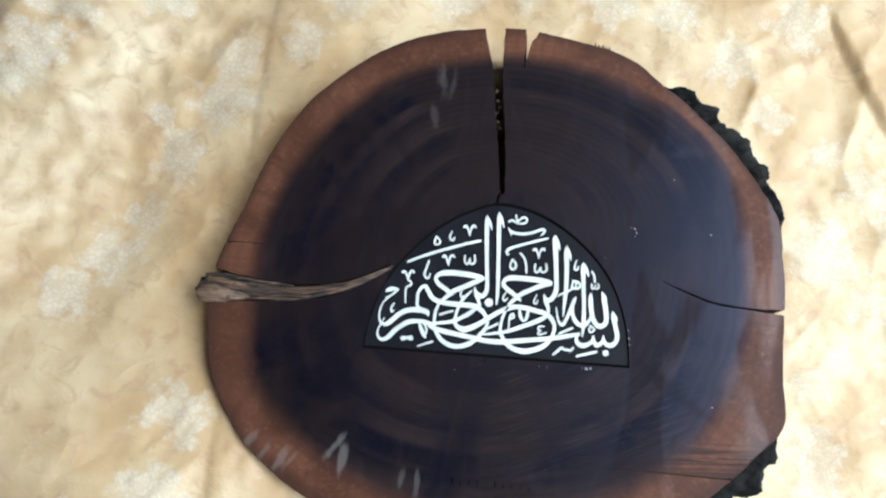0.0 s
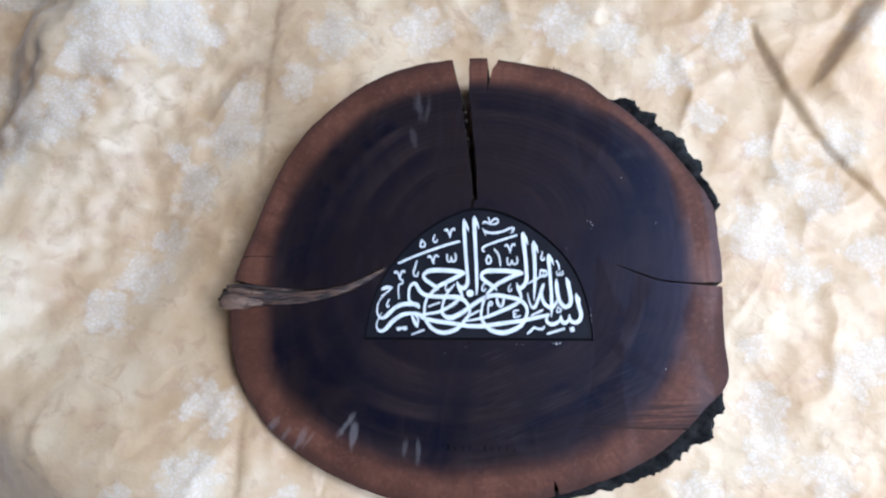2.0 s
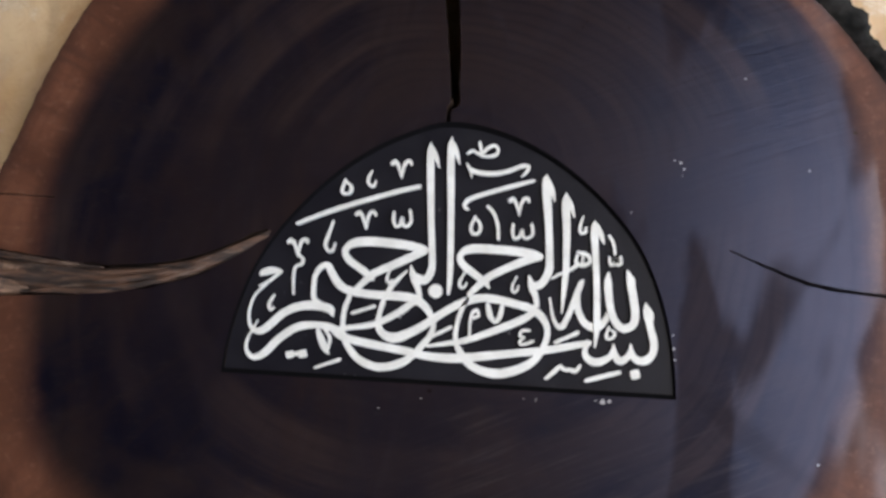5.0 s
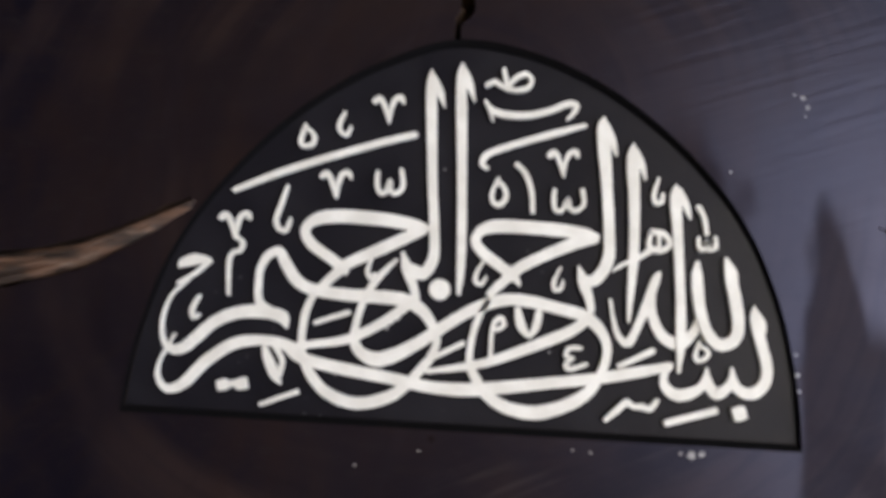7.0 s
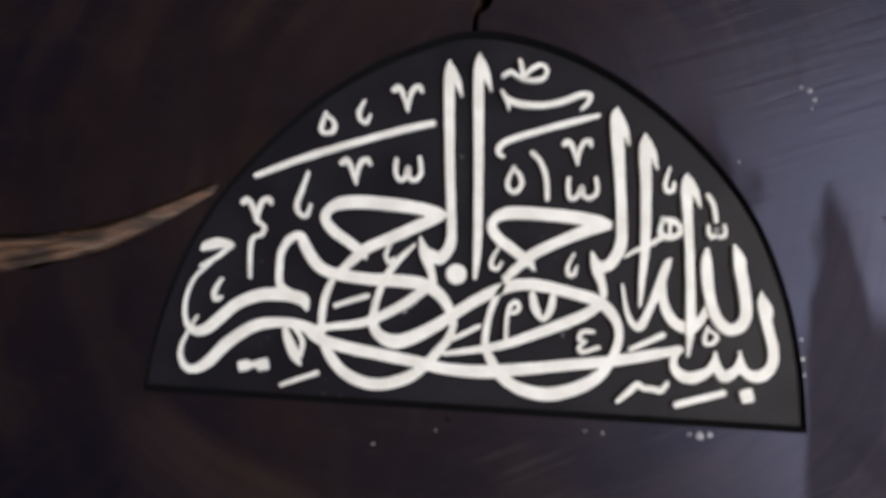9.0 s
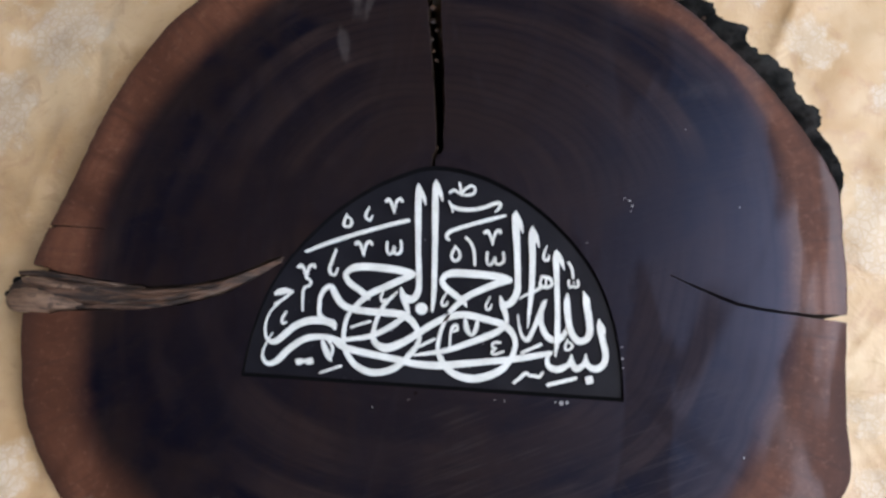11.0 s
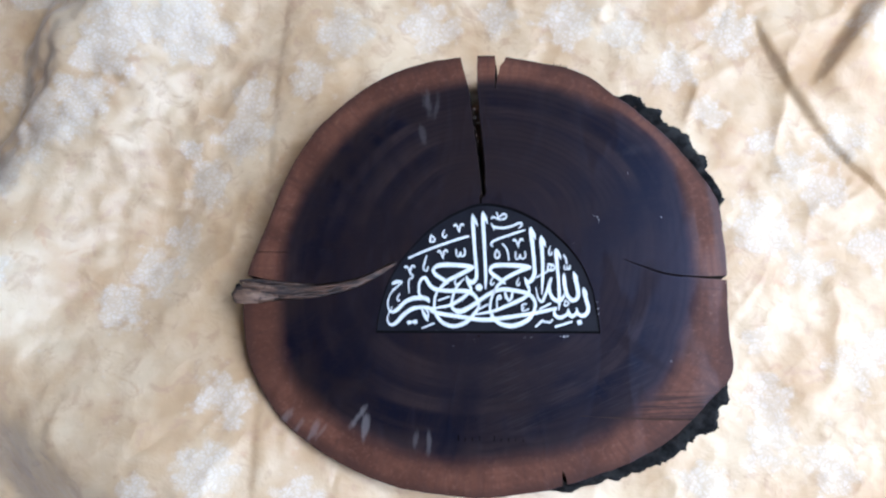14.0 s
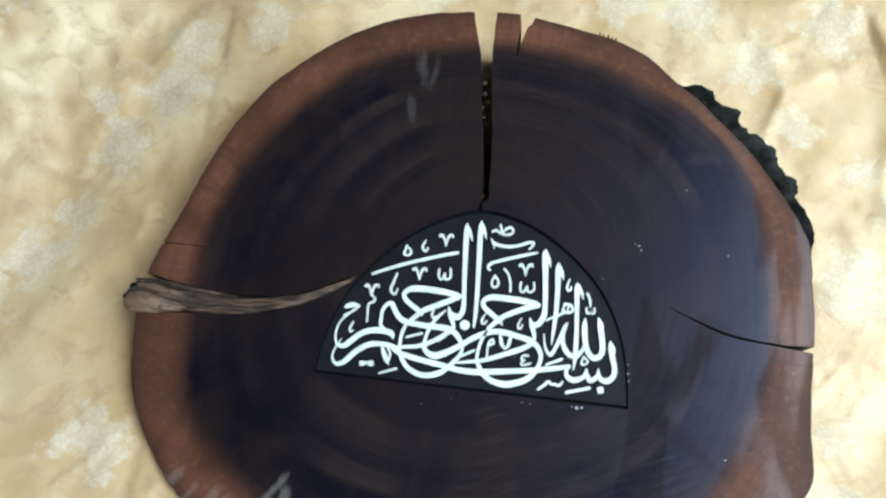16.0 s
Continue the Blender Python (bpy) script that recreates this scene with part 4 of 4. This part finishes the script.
write("letter_stroke", (-36.7, 3.4, 2), (-33.3, 5.2, 3), (-26.9, 5.7, 3.1), (-18, 5.3, 3), (-11.6, 4.4, 2.7), (-9.4, 3.9, 1.7))
write("letter_stroke", (-36, 4.2, 2), (-37.2, 1.6, 2.2), (-35.3, -1.3, 2.5), (-31.3, -3.9, 2.5), (-27.8, -6.3, 2.2), (-27, -7.6, 0.6))
write("letter_stroke", (-10, 3.5, 2.2), (-15.1, 0.9, 2.7), (-21.2, -2.3, 2.6), (-26.4, -4.9, 2.5), (-29.7, -7.9, 2.2), (-32.6, -10.9, 1.7))
write("letter_stroke", (2.7, 3.7, 2), (6.1, 5.2, 3), (13.7, 5.4, 3), (21.2, 5.1, 3), (26.9, 4.5, 2.7), (29.5, 4.1, 1.5))
write("letter_stroke", (3.4, 4.6, 2), (2, 1.9, 2.2), (3.7, -0.8, 2.5), (7.2, -3.3, 2.5), (11.1, -6, 2.2), (12.5, -7.9, 0.6))
write("letter_stroke", (29.1, 3.6, 2.2), (23.9, 2, 2.7), (17.8, -0.9, 2.5), (12.3, -4, 2.5), (8.7, -7.4, 2.2), (6, -10.2, 1.7))
write("letter_stroke", (-46.9, -11.5, 1.5), (-46.9, -7.7, 1.5), (-45.3, -4.4, 1.8), (-42.8, -3.1, 2), (-41.3, -5.5, 2.5), (-38.4, -9.5, 2.7), (-34.5, -11.5, 2.7), (-26.8, -12.3, 2.8), (-18, -12.4, 3), (-12.9, -12.9, 3), (-9, -15.1, 2.7), (-6.5, -18.4, 2.1), (-5.5, -21.4, 1.7), (-6.5, -25.2, 2), (-8.7, -28.1, 2.2), (-11.6, -31.7, 2.2), (-15.1, -34.4, 2.7), (-20, -36.2, 2.7), (-24.9, -36.3, 2.7), (-30.1, -34.2, 2.5), (-33.5, -30.7, 2.2), (-35.7, -26.5, 1.7), (-36.1, -22.2, 1.6), (-35.7, -17.1, 1.6), (-34.3, -13, 1.4))
write("letter_stroke", (-47, -10.9, 1.5), (-46.6, -14.7, 1.7), (-44.1, -17, 2.5), (-40.9, -18.2, 3), (-39.8, -20.4, 0.7))
write("letter_stroke", (-40.5, -18.2, 2.2), (-46, -17.2, 3), (-51.7, -17.9, 2.8), (-56.5, -20.3, 2.6), (-60, -23.7, 2.6), (-63, -26.4, 2.5), (-65.4, -26.9, 2), (-67.4, -25.4, 1.1), (-68.3, -22.4, 0.9), (-68.1, -18.6, 0.7), (-66.5, -14.3, 0.7), (-63.2, -10.9, 0.7))
write("mark", (-65.6, -11.7, 0.6), (-62.1, -9.6, 1), (-59.8, -7.5, 1.1), (-58.7, -6.2, 1.1), (-61.8, -6.1, 2.5), (-64.5, -7, 2.2), (-65.4, -7.8, 1))
write("letter_stroke", (-37.1, -25.3, 2.5), (-41, -24.1, 2.5), (-44.8, -23.7, 2.3), (-49.8, -24.3, 2.6), (-53.5, -26, 2.6), (-58.2, -29.8, 2.6), (-61.6, -33.8, 2.5), (-64.5, -35.7, 2.1), (-66.7, -35.4, 1.5), (-68.3, -33, 1), (-68.1, -29.8, 0.7), (-66.7, -26.6, 0.6), (-65.2, -23.4, 0.5))
write("letter_stroke", (-39.7, -24.3, 2), (-37, -26.6, 2.5), (-31.8, -28.1, 2.7), (-24.2, -29.3, 2.7), (-14.1, -30.7, 2.7), (-6.6, -31.9, 2.7), (2.1, -32, 3), (10.7, -30.9, 2.8), (20.4, -29.4, 2.6), (30.2, -27.9, 2.5), (38.7, -26.1, 2.5), (46.6, -24.2, 2))
write("letter_stroke", (-39, -25, 1.7), (-33.5, -23.9, 1.7), (-27.2, -22.8, 2), (-22.4, -20.8, 2.1), (-17.6, -17.9, 2.2), (-14, -15.1, 2.2), (-11.6, -13.1, 1.7))
write("letter_stroke", (-44.4, -25.4, 1.2), (-43.2, -28.2, 2.2), (-41.6, -31.2, 2.2), (-40.2, -33.2, 0.5))
write("letter_stroke", (-42.2, -24.8, 1), (-40.2, -27.7, 1.1), (-40.4, -31.1, 1))
write("letter_stroke", (-22.7, -13.8, 1), (-23.8, -18.3, 1.5), (-24.2, -22, 2), (-22.7, -25, 2.5), (-18.8, -26.5, 3.3), (-14.5, -25.1, 3.1), (-9.7, -22.3, 2.8), (-5, -18.9, 2.6), (-0.2, -15.5, 2.6), (4.7, -12.9, 2.7), (10.2, -11.3, 2.7), (15.8, -11.6, 2.7), (22.1, -12.8, 2.7), (27.1, -14, 2.7), (30.7, -16.6, 2.5), (32.6, -20.2, 2), (32.5, -23.9, 2), (30.8, -28.3, 2.2), (27.9, -31.8, 2.7), (23.2, -34.5, 3), (17.1, -36.2, 3.1), (10.9, -35.4, 2.8), (6.5, -33, 2.5), (3.8, -29.5, 2.2), (2.2, -25.9, 1.7), (2.4, -20.9, 1.5), (3.6, -15.9, 1.5), (5.6, -12, 1.2))
write("letter_stroke", (-7.1, -28.5, 1), (-1.9, -27.5, 1.5), (5.4, -25.9, 2), (12.7, -23, 2.3), (20, -19.8, 2.6), (24.8, -17.4, 2.5), (28.4, -14.7, 2))
write("letter_stroke", (12.4, -13.4, 1.5), (13.2, -16.8, 2.1), (15.2, -19.1, 1.2), (16.7, -16.9, 1.8), (17.2, -13.8, 1.5))
write("letter_stroke", (-15.6, -3.6, 0.6), (-18.4, -6.6, 1.3), (-20.9, -9.9, 1.6), (-22.7, -13.8, 1.5), (-23.9, -18.0, 1.5))
write("dot", (-5.5, -9.9, 4.9))
write("diamond", (-53.3, -34.2, 3.4))
write("diamond", (-49, -33.7, 3.7))
write("diamond", (62.3, -33.6, 4.2))
write("mark", (-53.3, -34.2, 1.5), (-51.2, -33.8, 1.5), (-49, -33.7, 1.5))
write("mark", (-33.2, -19, 1.1), (-25.9, -16.3, 1.2))
write("mark", (-44.2, -38, 1), (-36.3, -34.8, 1.2))
write("mark", (-5.2, -24.9, 1.2), (0.5, -21.7, 1.2))
write("mark", (35.6, -24.7, 1.2), (42.8, -21, 1.4))
write("mark", (46.4, -36.6, 1.5), (57, -33.3, 1.5))
write("mark", (33, -36.7, 1.1), (35.4, -34.5, 1.5), (37.5, -32.6, 1.5), (39, -33.5, 1.2), (40.8, -33.4, 1.5), (42.7, -33.7, 1.4), (44.1, -31.9, 1.1))
write("mark", (6.8, -24.4, 0.9), (6.8, -19.4, 1), (7.4, -16.6, 1.2), (8.8, -15.5, 1.1), (9.5, -17.2, 1), (8, -18.2, 1))
write("mark", (26.8, -21.3, 0.9), (24.3, -21.5, 1.1), (23.7, -23.3, 1), (25.3, -23.6, 0.7), (23.7, -25.1, 1), (24.6, -26.1, 1.1), (28.2, -24.8, 0.9))
write("mark", (41.7, 5.9, 1.2), (44.7, 5.4, 1.4), (45.9, 3.1, 1.2), (43.8, 1.7, 1.4), (41.3, 2.6, 1.2), (41.7, 5.6, 1))
write("mark", (43.5, 5.2, 0.9), (43.5, 1.9, 0.9))
write("letter_stroke", (41.4, 1.5, 1.5), (39.2, -0.1, 1.1), (35.5, -2, 1), (33.5, -3.4, 0.7))
write("letter_stroke", (52.2, -0.6, 1), (52.2, -4.1, 2.5), (52.9, -10.3, 2.5), (54.5, -15.7, 2.5), (57.4, -18.7, 2.7), (60.5, -17.7, 2.7), (61.6, -14.4, 2.7), (60.8, -8.5, 2.7), (59.6, -3.6, 2.5), (58.5, 0.7, 0.6))
write("letter_stroke", (59, -0.1, 1), (60.3, -2.6, 1.7), (61.1, -4.5, 0.4))
write("letter_stroke", (44, -3.3, 0.6), (43.1, -4.9, 2), (41.3, -10.4, 2.1), (39.5, -15.4, 1.8), (37.5, -19.4, 2), (35.5, -18.5, 1.5), (34.1, -15.2, 1), (33.1, -10, 0.6))
write("letter_stroke", (42.8, -4.9, 1.5), (42.3, -9.7, 1.7), (42.9, -14, 2.2), (45.2, -17.8, 2.5), (48.9, -19, 2.7), (51.8, -16.3, 2), (53, -12.7, 1.2))
write("letter_stroke", (65.1, -9.8, 0.6), (65.5, -12.5, 2.5), (66.8, -18, 2.5), (68.1, -22.8, 2.5), (67.7, -26.7, 2.5), (65, -29.1, 2.7), (61.7, -28.1, 2.2), (60.4, -23.9, 0.7))
write("letter_stroke", (65.5, -10.9, 1), (66.9, -13.3, 1.6), (67.6, -15.2, 0.4))
write("letter_stroke", (60.6, -23.9, 0.7), (60, -27.6, 2), (57.1, -29.6, 2.6), (55.4, -27.3, 2), (54.9, -24.3, 0.7))
write("letter_stroke", (55, -24.3, 0.7), (53.7, -28.4, 2), (49.3, -30.4, 2.7), (46.2, -29.1, 2.2), (45.5, -26.5, 1.6), (47, -23.9, 1.2))
write("mark", (-53.2, -0.2, 1), (-51.4, -1.6, 1.1), (-51.8, -3.4, 1.1), (-53.7, -4.3, 1), (-54.2, -7.2, 1), (-53.7, -13.7, 0.7))
